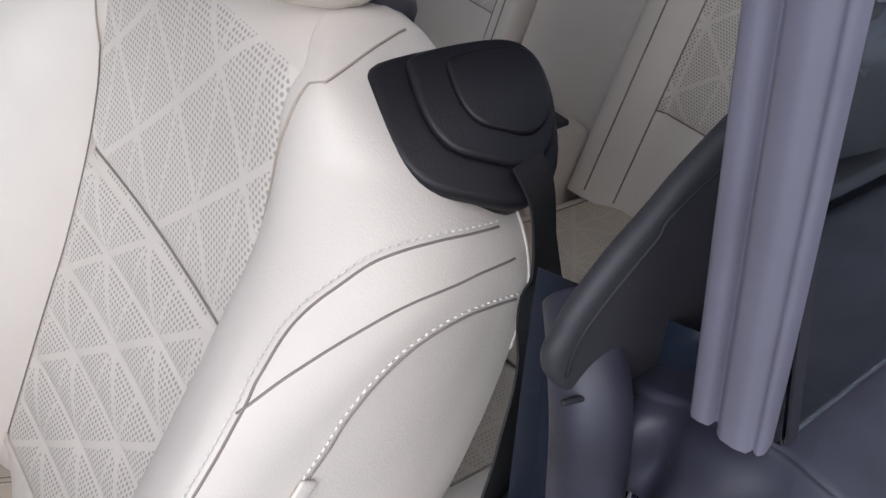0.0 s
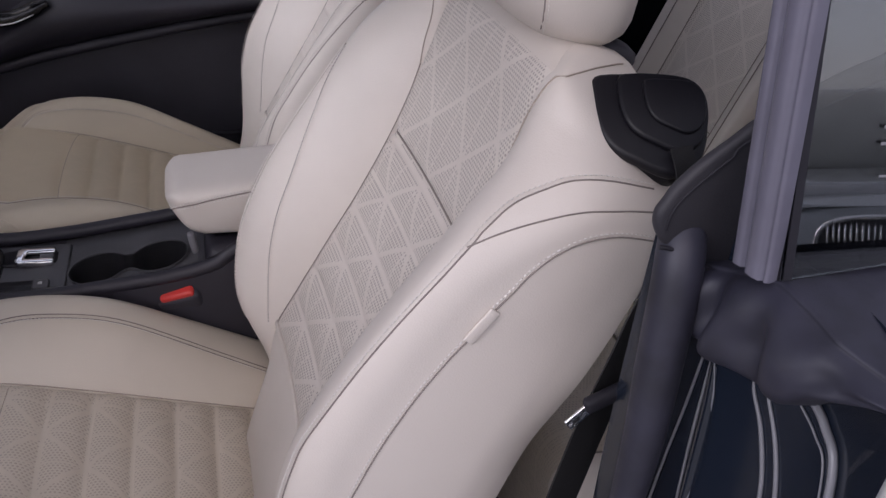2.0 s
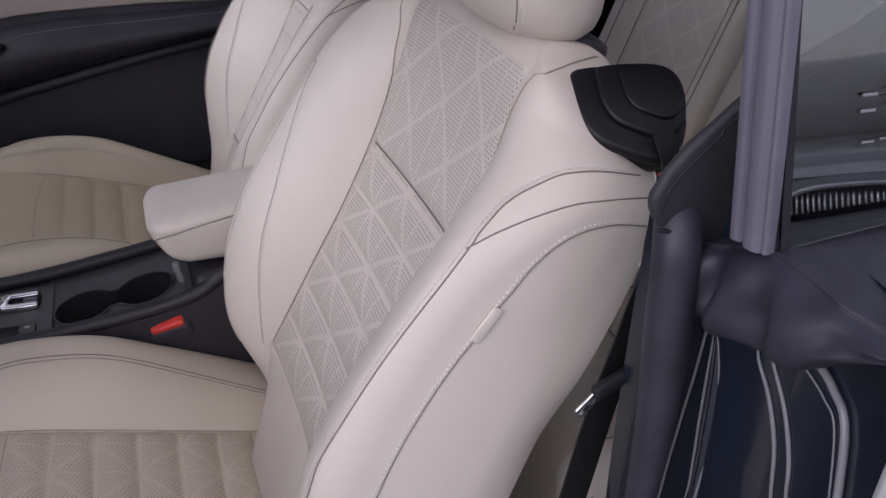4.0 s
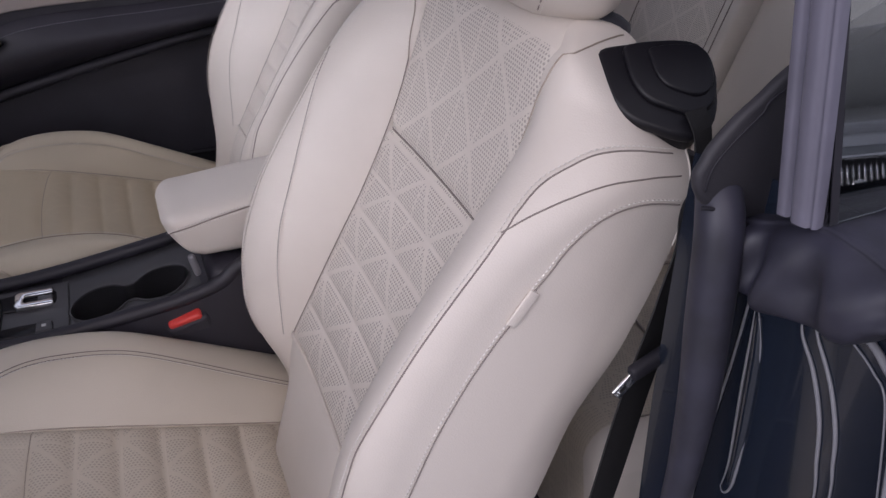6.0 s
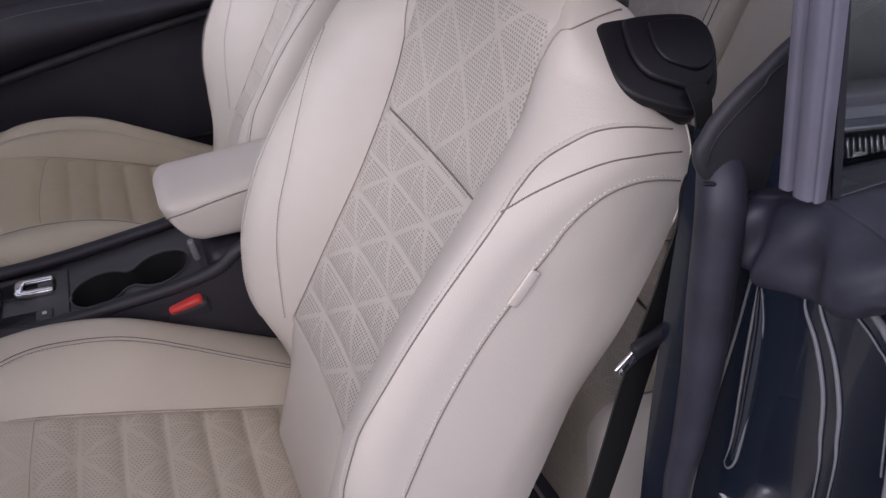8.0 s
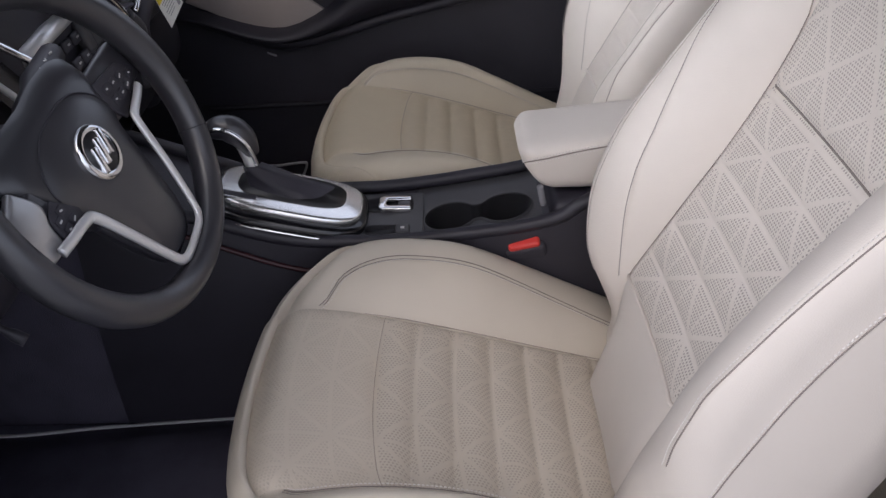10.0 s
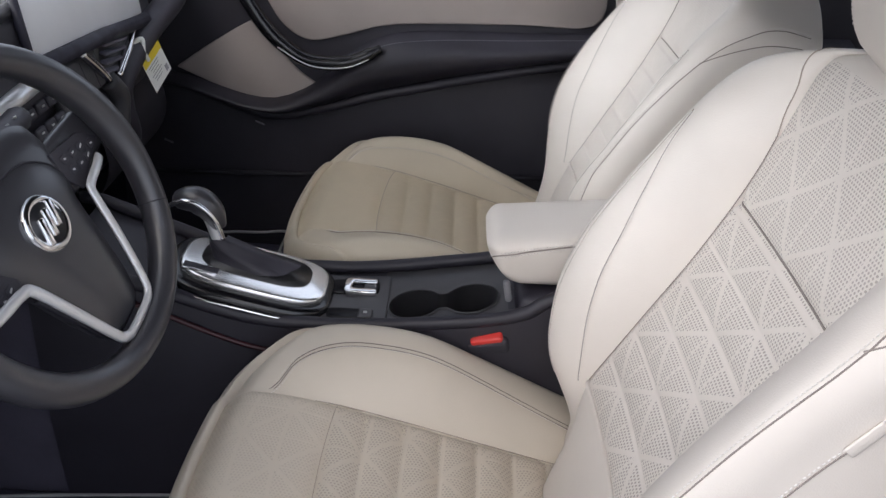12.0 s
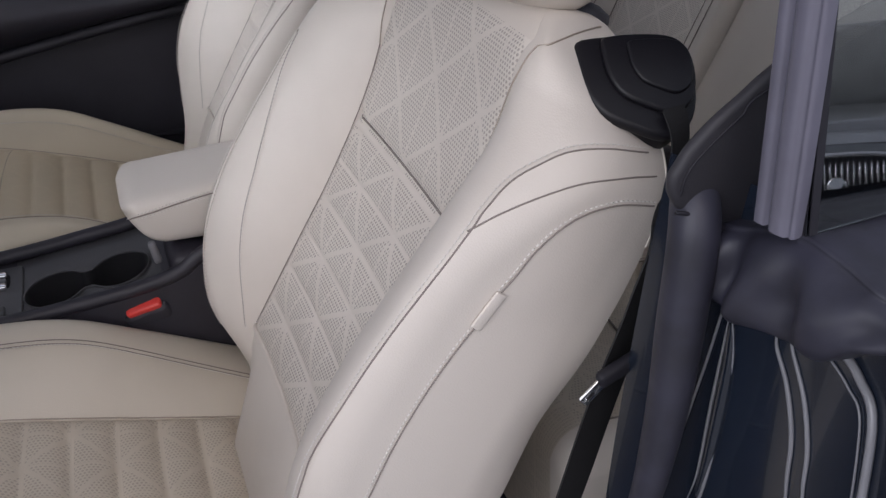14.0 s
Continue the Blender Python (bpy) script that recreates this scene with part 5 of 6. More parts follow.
for sgn in (-1, 1):
    spoke = part("spoke", moved(slab([(sgn * 0.086, 0.040), (sgn * 0.165, 0.036), (sgn * 0.168, -0.014), (sgn * 0.080, -0.020), (sgn * 0.074, 0.0)], 0.016, "z", 0.006, 3), pose(0, 0, -0.020)), wheel_leather, wheel, "black spoke with switches")
    outline, keys = PADS[sgn]
    pad = part("switch_pad", moved(slab([(sgn * a, b) for a, b in outline], 0.004, "z", 0.0012), pose(0, 0, -0.003)), black, spoke, "black switch pad with pale marks")
    for i, (a, b) in enumerate(keys):
        key = part("switch", moved(rounded((0.0105, 0.0095, 0.002), 0.0008, 2), pose(sgn * a, b, 0.0018)), black, pad)
        part("symbol", moved(rounded((0.0040 + 0.0010 * (i % 3), 0.0020, 0.0006), 0.0002, 1), pose(sgn * a, b, 0.0030, 0, 0, 20 * (i % 3 - 1))), grey_mark, key, smooth=False)
shell = [(p.x, p.y) for p in smooth_path([(-a, b, 0) for a, b in ((0.108, 0.056), (0.094, 0.024), (0.106, 0.004), (0.116, -0.018), (0.150, -0.010), (0.160, 0.028), (0.108, 0.056))], 4)[:-1]]
part("spoke_shell", moved(slab(shell, 0.010, "z", 0.004), pose(0, 0, -0.0095)), smoked, wheel, "smoked metal spoke shell")
half_trim = [(-0.130, -0.013, 0.006), (-0.110, -0.016, 0.009), (-0.085, -0.019, 0.012), (-0.075, -0.027, 0.014), (-0.060, -0.077, 0.014), (-0.043, -0.132, 0.011), (-0.034, -0.146, 0.010), (-0.018, -0.150, 0.010)]
trim = smooth_path(half_trim + [(-a, b, c) for a, b, c in reversed(half_trim)], 6)
part("spoke_trim", tube(trim, 0.0062, 8, flat=0.6), satin, wheel, "satin silver trim round the lower spokes")
lower = part("lower_spoke", slab([(-0.066, -0.045), (0.066, -0.045), (0.040, -0.136), (0.022, -0.150), (-0.022, -0.150), (-0.040, -0.136)], 0.010, "z", 0.003), black, wheel, "black lower spoke web")
lower.location.z = -0.014
part("hub_back", moved(lathe([(0.06, -0.07), (0.075, -0.02), (0.07, 0.0)], 24), pose(0, 0, -0.01)), black, wheel)

# ---- centre console ----
console = thing("centre_console", "black centre console with cup holders and chrome shifter plate", "console")
CY = 0.368


def con_z(x):
    return spline([(-0.72, 0.44), (-0.58, 0.395), (-0.45, 0.352), (-0.34, 0.346), (-0.25, 0.352), (-0.15, 0.366), (-0.08, 0.378), (-0.03, 0.395), (0.0, 0.42), (0.30, 0.43)], x)


def con_half(x):
    return spline([(-0.75, 0.105), (-0.5, 0.088), (-0.35, 0.088), (-0.1, 0.096), (0.3, 0.10)], x)


xs = steps(-0.75, 0.30, 60)
for sgn in (-1, 1):
    part("side_panel", grid(lambda x, k: (x, CY + sgn * (con_half(x) + 0.010 * math.sin(math.pi * k) + 0.012 * k), con_z(x) + 0.012 - 0.005 * k - (con_z(x) - 0.0) * 0.98 * k), xs, steps(0, 1, 10)), console_black, console, "black soft console side")
    part("top_rail", tube([(x, CY + sgn * (con_half(x) - 0.006), con_z(x) + 0.012) for x in xs], 0.0105, 8), console_black, console, "padded console rail")
    part("accent_strip", tube([(x, CY + sgn * (con_half(x) + 0.008), con_z(x) - 0.045 - 0.10 * (x + 0.3)) for x in steps(-0.62, -0.33, 20)], 0.004, 6), wood, console, "thin dark red accent strip")


def deck(x, k):
    return Vector((x, CY + k * (con_half(x) - 0.008), con_z(x) + 0.002))


# deck round the cup well, whose mouth is two rounds run together
part("front_deck", grid(deck, steps(-0.72, -0.252, 24), steps(-1, 1, 8)), black, console)
part("rear_deck", grid(deck, steps(-0.060, 0.02, 6), steps(-1, 1, 8)), black, console)
CUP_R, CUPS = 0.041, ((-0.200, 0.346), (-0.114, 0.351))


def cup_edge(x):
    """Half the width of the cup well at x."""
    rounds = [math.sqrt(max(CUP_R**2 - (x - cx) ** 2, 0.0)) for cx, cy in CUPS]
    return max(*rounds, 0.021 if CUPS[0][0] < x < CUPS[1][0] else 0.0)


def cup_mouth(n=48):
    lo, hi = CUPS[0][0] - CUP_R, CUPS[1][0] + CUP_R
    xs_ = [(lo + hi) / 2 - (hi - lo) / 2 * math.cos(math.pi * k / n) for k in range(n + 1)]
    mid = lambda x: lerp(CUPS[0][1], CUPS[1][1], (x - CUPS[0][0]) / (CUPS[1][0] - CUPS[0][0]))
    return [(x, mid(x) + cup_edge(x)) for x in xs_] + [(x, mid(x) - cup_edge(x)) for x in reversed(xs_[1:-1])]


MOUTH = cup_mouth()


def cup_deck(i, k):
    """From the mouth of the well out to the edge of the deck."""
    x, y = MOUTH[int(i)]
    cx, cy = -0.156, 0.3485
    dx, dy = x - cx, y - cy
    out = min(0.096 / max(abs(dx), 1e-6), ((con_half(x) - 0.008 + (CY - cy) * (1 if dy > 0 else -1)) / max(abs(dy), 1e-6)))
    qx, qy = cx + dx * out, cy + dy * out
    px, py = lerp(x, qx, k), lerp(y, qy, k)
    return Vector((px, py, con_z(px) + 0.002 + 0.002 * math.exp(-((k / 0.12) ** 2))))


def cup_wall(i, k):
    x, y = MOUTH[int(i)]
    return Vector((x + 0.004 * k * (-1 if x > -0.156 else 1), lerp(y, 0.3485, 0.08 * k), con_z(x) + 0.003 - 0.062 * k))


loop_i = list(range(len(MOUTH)))
part("cup_deck", grid(cup_deck, loop_i, steps(0, 1, 8), close_u=True), dash_skin, console, "dark grey console deck")
cups = part("cup_holder", grid(cup_wall, loop_i, steps(0, 1, 8), close_u=True), dial, console, "pair of round black cup holders run together")
part("cup_rim", tube([cup_deck(i, 0.0) + Vector((0, 0, 0.0008)) for i in loop_i], 0.0016, 6, closed=True), dash_skin, cups)
part("cup_pad", slab([(x, y) for x, y in MOUTH], 0.004, "z"), dial, cups).location = (0, 0, con_z(-0.20) - 0.056)
# switch panel
panel = part("switch_panel", moved(rounded((0.100, 0.126, 0.008), 0.003), pose(-0.292, CY - 0.002, con_z(-0.295) + 0.006, 0, -2, 0)), dash_skin, console, "dark grey switch panel")
part("slot", moved(slab(oval(0.0385, 0.021, 28, 5), 0.002, "z"), pose(-0.297, CY + 0.023, con_z(-0.3) + 0.0100)), handle_plastic, panel)
cee = [(-0.026, -0.015), (-0.020, -0.0205), (0.026, -0.0205), (0.026, -0.009), (-0.010, -0.009), (-0.013, -0.006), (-0.013, 0.006), (-0.010, 0.009), (0.026, 0.009), (0.026, 0.0205), (-0.020, 0.0205), (-0.026, 0.015)]
sw = part("parking_switch", moved(slab(cee, 0.009, "z", 0.0025, 3), pose(-0.288, CY + 0.018, con_z(-0.3) + 0.011)), chrome, panel, "chrome framed parking brake switch")
part("switch_cap", moved(rounded((0.020, 0.016, 0.006), 0.002), pose(-0.273, CY + 0.018, con_z(-0.3) + 0.0135)), dash_skin, sw)
part("slot", moved(slab(oval(0.0345, 0.013, 28, 5), 0.002, "z"), pose(-0.298, CY - 0.052, con_z(-0.3) + 0.0100)), handle_plastic, panel)
btn = part("push_switch", moved(rounded((0.022, 0.024, 0.009), 0.003), pose(-0.274, CY - 0.054, con_z(-0.3) + 0.012)), dash_skin, panel)
part("symbol", moved(rounded((0.006, 0.006, 0.001), 0.0004, 1), pose(-0.274, CY - 0.054, con_z(-0.3) + 0.0170)), grey_mark, btn)
# shifter
sm = pose(-0.452, CY - 0.004, 0.390, 0, 13, 0)
surround = part("shifter_surround", moved(slab(oval(0.128, 0.079, 44, 3.6), 0.022, "z", 0.009, 3), sm @ pose(0, 0, -0.020)), gloss, console, "gloss black shifter surround")
part("shifter_plate", moved(slab(oval(0.112, 0.062, 44, 3.6), 0.012, "z", 0.005, 3), sm @ pose(0.004, 0, 0.0)), bright_satin, surround, "bright silver shifter plate")
part("chrome_lip", tube([sm @ Vector((a, b, -0.012)) for a, b in oval(0.131, 0.082, 48, 3.6)], 0.0028, 6, closed=True), chrome, surround)
part("gate_field", moved(slab(oval(0.084, 0.041, 36, 3.2), 0.002, "z"), sm @ pose(0.004, 0.008, 0.0115)), dial, surround)
part("indicator", moved(rounded((0.052, 0.013, 0.003), 0.001), sm @ pose(-0.072, -0.036, 0.012)), black, surround)
part("bright_bar", moved(rounded((0.050, 0.006, 0.004), 0.0015), sm @ pose(-0.072, -0.047, 0.0125)), chrome, surround)


def boot(u, k):
    c = Vector((-0.448, CY, 0.402)).lerp(Vector((-0.505, CY + 0.006, 0.446)), k)
    a, b = lerp(0.066, 0.014, k**0.8), lerp(0.031, 0.012, k**0.8)
    fold = 1 + 0.07 * math.sin(5 * u + 6 * k)
    return c + Vector((a * math.cos(u) * fold, b * math.sin(u) * fold, -0.2 * a * math.cos(u) * (1 - k) * 0.0))


lever = part("shift_lever", grid(boot, [2 * math.pi * k / 32 for k in range(32)], steps(0, 1, 12), close_u=True), soft_black, console, "shift lever with black leather boot")
part("stem", tube(smooth_path([(-0.503, CY + 0.005, 0.440), (-0.512, CY + 0.007, 0.470), (-0.522, CY + 0.008, 0.495)], 4), 0.010, 12), satin, lever, "silver lever stem")
part("knob", tube(smooth_path([(-0.500, CY + 0.006, 0.462), (-0.512, CY + 0.008, 0.490), (-0.535, CY + 0.008, 0.506), (-0.565, CY + 0.008, 0.502)], 5), [0.010, 0.012, 0.014, 0.016, 0.018, 0.019, 0.020, 0.021, 0.021, 0.021, 0.020, 0.019, 0.018, 0.016, 0.013, 0.008], 16), wheel_leather, lever, "black leather shift knob")
part("knob_trim", tube(smooth_path([(-0.492, CY - 0.010, 0.450), (-0.501, CY - 0.015, 0.485), (-0.520, CY - 0.017, 0.508), (-0.545, CY - 0.016, 0.514), (-0.568, CY - 0.010, 0.502)], 6), 0.0036, 8), chrome, lever, "curved chrome knob trim")

# armrest lid
def arm_at(u, k):
    """A rounded pad: u round the section, k along."""
    x = lerp(-0.105, 0.24, k)
    top = lerp(0.500, 0.528, min(k * 1.4, 1))
    bot = lerp(0.452, 0.428, min(k * 8, 1))
    w = 0.072
    squeeze = 1 - 0.55 * max(0, 1 - k / 0.075) ** 2
    c, s = math.cos(u), math.sin(u)
    y = w * squeeze ** 0.5 * math.copysign(abs(c) ** 0.35, c)
    zc, h = (top + bot) / 2, (top - bot) / 2 * squeeze
    z = zc + h * math.copysign(abs(s) ** 0.42, s)
    lean = 0.018 * (1 - (z - bot) / (top - bot + 1e-6)) * max(0, 1 - k / 0.2)
    return Vector((x + lean, CY + 0.006 + y, z))


arm = part("armrest", grid(arm_at, [2 * math.pi * k / 48 for k in range(48)], [0, 0.006, 0.015, 0.03, 0.05, 0.075] + steps(0.1, 1, 18), close_u=True), leather, console, "cream leather armrest lid")
cap = bmesh.new()
cap.faces.new([cap.verts.new(arm_at(2 * math.pi * k / 48, 0)) for k in range(48)])
part("front_cap", cap, leather, arm)
line = [arm_at(radians(lerp(187, 149, min(k * 2.2, 1) ** 0.6)), k) + Vector((0, -0.0006, 0)) for k in steps(0.012, 1, 50)]
part("seam", tube(line, 0.0009, 5), seam_dark, arm)
part("stitching", stitches(line, lambda p: Vector((0, -1, 0)), 0.0035, thick=0.0007), stitch, arm)
part("stitching", stitches(line, lambda p: Vector((0, -1, 0)), -0.0035, thick=0.0007), stitch, arm)
part("bin", rounded((0.30, 0.17, 0.40), 0.02, at=(0.10, CY, 0.222)), console_black, console, "black console bin")
part("hinge_tab", rounded((0.010, 0.012, 0.034), 0.004, 3, at=(-0.066, CY - 0.072, 0.428), turn=pose(0, 0, 0, 0, -12)), stalk_grey, console)

# seat belt buckle beside the driver's seat
buckle = thing("belt_buckle", "seat belt buckle with red release button", "seat belt buckle")
bm_ = frame_of((-0.086, 0.277, 0.345), (-0.30, -0.32, 0.90), (1, 0, 0))
part("housing", moved(rounded((0.026, 0.062, 0.075), 0.008, 3, at=(0, 0, -0.02)), bm_), black, buckle)
part("button", moved(rounded((0.021, 0.048, 0.012), 0.004, 2, at=(0, 0.0, 0.018)), bm_), red, buckle, "red push button")
part("stalk", tube(smooth_path([(-0.075, 0.277, 0.32), (-0.03, 0.275, 0.20), (0.0, 0.27, 0.10)], 5), 0.014, 8), black, buckle)

# ---- passenger door ----
door = thing("door_1", "black passenger door lining with beige inserts and pull handle", "door", kind="structure")


def door_y(x, z):
    return 1.125 - 0.02 * max(0, 0.5 - z) - 0.02 * math.sin(max(0, min(1, (x + 0.9) / 1.4)) * math.pi)


part("lining", grid(lambda x, z: (x, door_y(x, z), z), steps(-0.95, 0.75, 40), steps(0.02, 0.86, 24)), black, door, "black moulded door lining")
part("door_top", rounded((1.7, 0.10, 0.05), 0.02, at=(-0.10, 1.155, 0.865)), soft_black, door)


def insert_panel(name, outline, y, mat, label, thick=0.012):
    pts = [(p.x, p.y) for p in smooth_path([(a, b, 0) for a, b in outline + outline[:1]], 4)[:-1]]
    ob = part(name, slab(pts, thick, "y", 0.004, 2), mat, door, label)
    ob.location = (0, y, 0)
    return ob


insert_panel("front_insert", [(-0.785, 0.470), (-0.70, 0.530), (-0.597, 0.588), (-0.566, 0.551), (-0.524, 0.492), (-0.478, 0.455), (-0.428, 0.424), (-0.50, 0.402), (-0.556, 0.381), (-0.60, 0.390), (-0.655, 0.414)], 1.098, beige_cloth, "beige front door insert")
insert_panel("upper_insert", [(-0.60, 0.70), (-0.565, 0.618), (-0.53, 0.572), (-0.478, 0.548), (-0.40, 0.565), (-0.29, 0.594), (-0.03, 0.608), (0.14, 0.615), (0.16, 0.70), (0.13, 0.80), (-0.3, 0.83), (-0.58, 0.80)], 1.098, beige_cloth, "beige upper door insert")
insert_panel("rear_insert", [(0.19, 0.62), (0.30, 0.63), (0.34, 0.80), (0.18, 0.80)], 1.10, beige_cloth, "beige rear door insert")


def rest(x, k):
    """The armrest moulding: k from its upper edge out and down to the ledge."""
    zt = spline([(-0.95, 0.44), (-0.80, 0.46), (-0.58, 0.41), (-0.46, 0.46), (-0.38, 0.535), (-0.28, 0.578), (0.0, 0.592), (0.4, 0.61), (0.7, 0.62)], x)
    zb = spline([(-0.95, 0.43), (-0.80, 0.45), (-0.58, 0.385), (-0.45, 0.405), (-0.326, 0.44), (0.08, 0.535), (0.4, 0.57), (0.7, 0.585)], x) - 0.012
    out = 0.05 * math.sin(math.pi * min(k * 1.15, 1.0)) ** 0.6 + 0.012
    return Vector((x, 1.112 - out, lerp(zt, zb, k)))


part("armrest", grid(rest, steps(-0.92, 0.70, 50), steps(0, 1, 12)), console_black, door, "black padded door armrest")
part("ledge", tube([rest(x, 0.95) + Vector((0, -0.012, 0)) for x in steps(-0.92, 0.70, 50)], 0.012, 8), console_black, door, "rounded ledge under the armrest")
stl = [rest(x, 0.12) + Vector((0, -0.002, 0.002)) for x in steps(-0.33, 0.55, 40)]
part("stitching", stitches(stl, lambda p: Vector((0, -0.6, 0.8)), 0.0, pitch=0.006), glint_mark_grey, door)
pull = part("pull_handle", tube(smooth_path([(-0.70, 1.065, 0.80), (-0.635, 1.055, 0.695), (-0.575, 1.050, 0.595), (-0.525, 1.048, 0.545), (-0.47, 1.046, 0.518), (-0.39, 1.048, 0.520), (-0.32, 1.060, 0.550)], 8), [0.016] * 40 + [0.014] * 6 + [0.010] * 3, 12), gloss, door, "gloss black curved pull handle")
part("handle_trim", tube(smooth_path([(-0.54, 1.033, 0.548), (-0.47, 1.031, 0.512), (-0.39, 1.034, 0.512), (-0.335, 1.047, 0.535)], 8), 0.0016, 8), satin, pull, "bright edge of the handle")
for x, z in ((-0.60, 0.352), (-0.817, 0.294)):
    part("clip", rounded((0.022, 0.004, 0.004), 0.0015, at=(x, 1.085, z), turn=pose(0, 0, 0, 0, 22)), glint_mark_grey, door)
part("map_pocket", tube(smooth_path([(-0.85, 1.075, 0.22), (-0.5, 1.07, 0.235), (0.1, 1.075, 0.26), (0.5, 1.08, 0.28)], 6), 0.007, 8), deep_black, door, "lip of the door pocket")

# ---- floor mats ----


def mat(name, outline, label):
    ob = thing(name, label, "floor mat", group="floor mats")
    pts = smooth_path([(a, b, 0) for a, b in outline + outline[:1]], 6)[:-1]
    part("mat_surface", slab([(p.x, p.y) for p in pts], 0.010, "z"), carpet, ob)
    part("binding", tube([Vector((p.x, p.y, 0.009)) for p in pts], 0.0042, 6, closed=True), piping, ob, "pale grey edge binding")
    ob.location = (0, 0, -0.0145)
    return ob


mat("floor_mat", [(-1.06, 0.250), (-0.95, 0.245), (-0.80, 0.262), (-0.57, 0.280), (-0.42, 0.285), (-0.36, 0.24), (-0.36, -0.25), (-0.42, -0.30), (-0.80, -0.30), (-1.03, -0.24), (-1.085, -0.10), (-1.10, 0.05), (-1.115, 0.17), (-1.085, 0.195)], "black carpet floor mat with pale grey binding")
far_mat = mat("floor_mat", [(-1.06, 0.50), (-0.80, 0.48), (-0.45, 0.47), (-0.41, 0.52), (-0.41, 0.80), (-0.45, 0.95), (-0.56, 1.09), (-0.60, 1.105), (-0.80, 1.09), (-1.03, 1.05), (-1.09, 0.80), (-1.09, 0.60)], "black passenger carpet floor mat with pale grey binding")
part("turned_edge", tube(smooth_path([(-0.72, 1.070, 0.078), (-0.667, 1.070, 0.083), (-0.61, 1.070, 0.085), (-0.556, 1.070, 0.092), (-0.547, 1.070, 0.084), (-0.561, 1.065, 0.050), (-0.575, 1.055, 0.012)], 6), 0.0034, 6), piping, far_mat, "edge binding turned up at the sill")
mat("floor_mat", [(0.10, 0.22), (0.36, 0.22), (0.38, 0.15), (0.38, -0.20), (0.34, -0.24), (0.10, -0.24)], "black rear carpet mat with pale grey binding")

# ---- paper tag hanging from the dash end ----
tag = thing("paper_tag", "white paper tag with yellow band hanging from dash", "tag")
tmx = Matrix(((0.051, -0.250, 0.966, -0.7118), (0.964, -0.240, -0.113, 0.7729), (0.261, 0.938, 0.229, 0.5762), (0, 0, 0, 1)))
part("card", moved(rounded((0.0837, 0.0647, 0.0012), 0.0005, 1), tmx), paper, tag, smooth=False)
part("yellow_band", moved(rounded((0.0825, 0.017, 0.0008), 0.0003, 1, at=(0, 0.0235, 0.0010)), tmx), yellow, tag, "yellow printed band", smooth=False)
bars = bmesh.new()
for i in range(6):
    rounded((0.046 - 0.008 * (i % 3), 0.0016, 0.0006), 0.0002, 1, at=(-0.008, 0.010 - 0.0055 * i, 0.0009), bm=bars)
rounded((0.012, 0.012, 0.0006), 0.0002, 1, at=(0.028, -0.020, 0.0009), bm=bars)
part("printed_lines", moved(bars, tmx), ink, tag, smooth=False)
part("string", tube(smooth_path([tmx @ Vector((-0.020, 0.024, 0.002)), tmx @ Vector((-0.024, 0.044, 0.004)), (-0.722, 0.742, 0.634), (-0.735, 0.725, 0.628)], 5), 0.0045, 6), paper, tag)

# ---- driver's seat belt ----
belt = thing("seat_belt", "black seat belt webbing hanging beside the seat", "seat belt")
line = smooth_path([(0.318, -0.222, 0.802), (0.321, -0.233, 0.785), (0.324, -0.237, 0.755), (0.325, -0.241, 0.725), (0.308, -0.262, 0.695), (0.289, -0.272, 0.655), (0.277, -0.272, 0.600), (0.266, -0.272, 0.540), (0.250, -0.272, 0.425), (0.22, -0.276, 0.28), (0.19, -0.285, 0.12)], 6)


def web(k, i):
    p = line[int(i)]
    q = line[min(int(i) + 1, len(line) - 1)] if i < len(line) - 1 else line[-1] + (line[-1] - line[-2])
    d = (q - p).normalized()
    side = Vector((0.80, 0.26, 0.30))
    side = (side - d * side.dot(d)).normalized()
    nrm = d.cross(side).normalized()
    a, b = (1, -1)[k in (1, 2)], (1, -1)[k in (2, 3)]
    return p + side * 0.0235 * min(0.45 + 0.55 * max(i - 12, 0) / 16, 1) * a + nrm * 0.0008 * b


part("webbing", grid(web, [0, 1, 2, 3], list(range(len(line))), close_u=True), webbing, belt, smooth=False)
tm2 = Matrix.Translation((0.273, -0.286, 0.603)) @ pose(0, 0, 0, 0, -19, 6)
tongue = part("tongue", moved(rounded((0.074, 0.012, 0.015), 0.005, 3, at=(0.007, 0, 0)), tm2), deep_black, belt, "black tongue grip")
part("plate", moved(rounded((0.024, 0.003, 0.013), 0.0012, 2), tm2 @ pose(-0.037, 0, -0.008, 0, -22, 0)), chrome, tongue, "chrome tongue plate")
part("plate_slot", moved(rounded((0.009, 0.0034, 0.006), 0.0008, 1), tm2 @ pose(-0.040, 0, -0.009, 0, -22, 0)), dial, tongue)

# ---- rear seats ----


def rear_cushion(u, s):
    """u across from -1 to 1, s from the front lip (0) back to 1, below 0 down the front."""
    half = 0.200
    x = lerp(0.375, 0.92, max(s, 0))
    z = 0.338 - 0.035 * max(s, 0)
    a = abs(u)
    if a < 0.80 and s > 0.30:
        z += 0.006 * (abs(math.sin(math.pi * (s - 0.30) / 0.116)) ** 0.6 - 0.6)
    z -= 0.020 * max(0, 0.35 - a) + 0.05 * (1 - math.sqrt(max(1 - max((a - 0.80) / 0.20, 0) ** 2, 0)))
    y = u * half
    if s < 0:
        w = min(-s, 1) * math.pi / 2
        x -= 0.035 * math.sin(w) - max(0, -s - 1) * 0.03
        z -= 0.045 * (1 - math.cos(w)) + max(0, -s - 1) * 0.22
    return Vector((x, y, z))


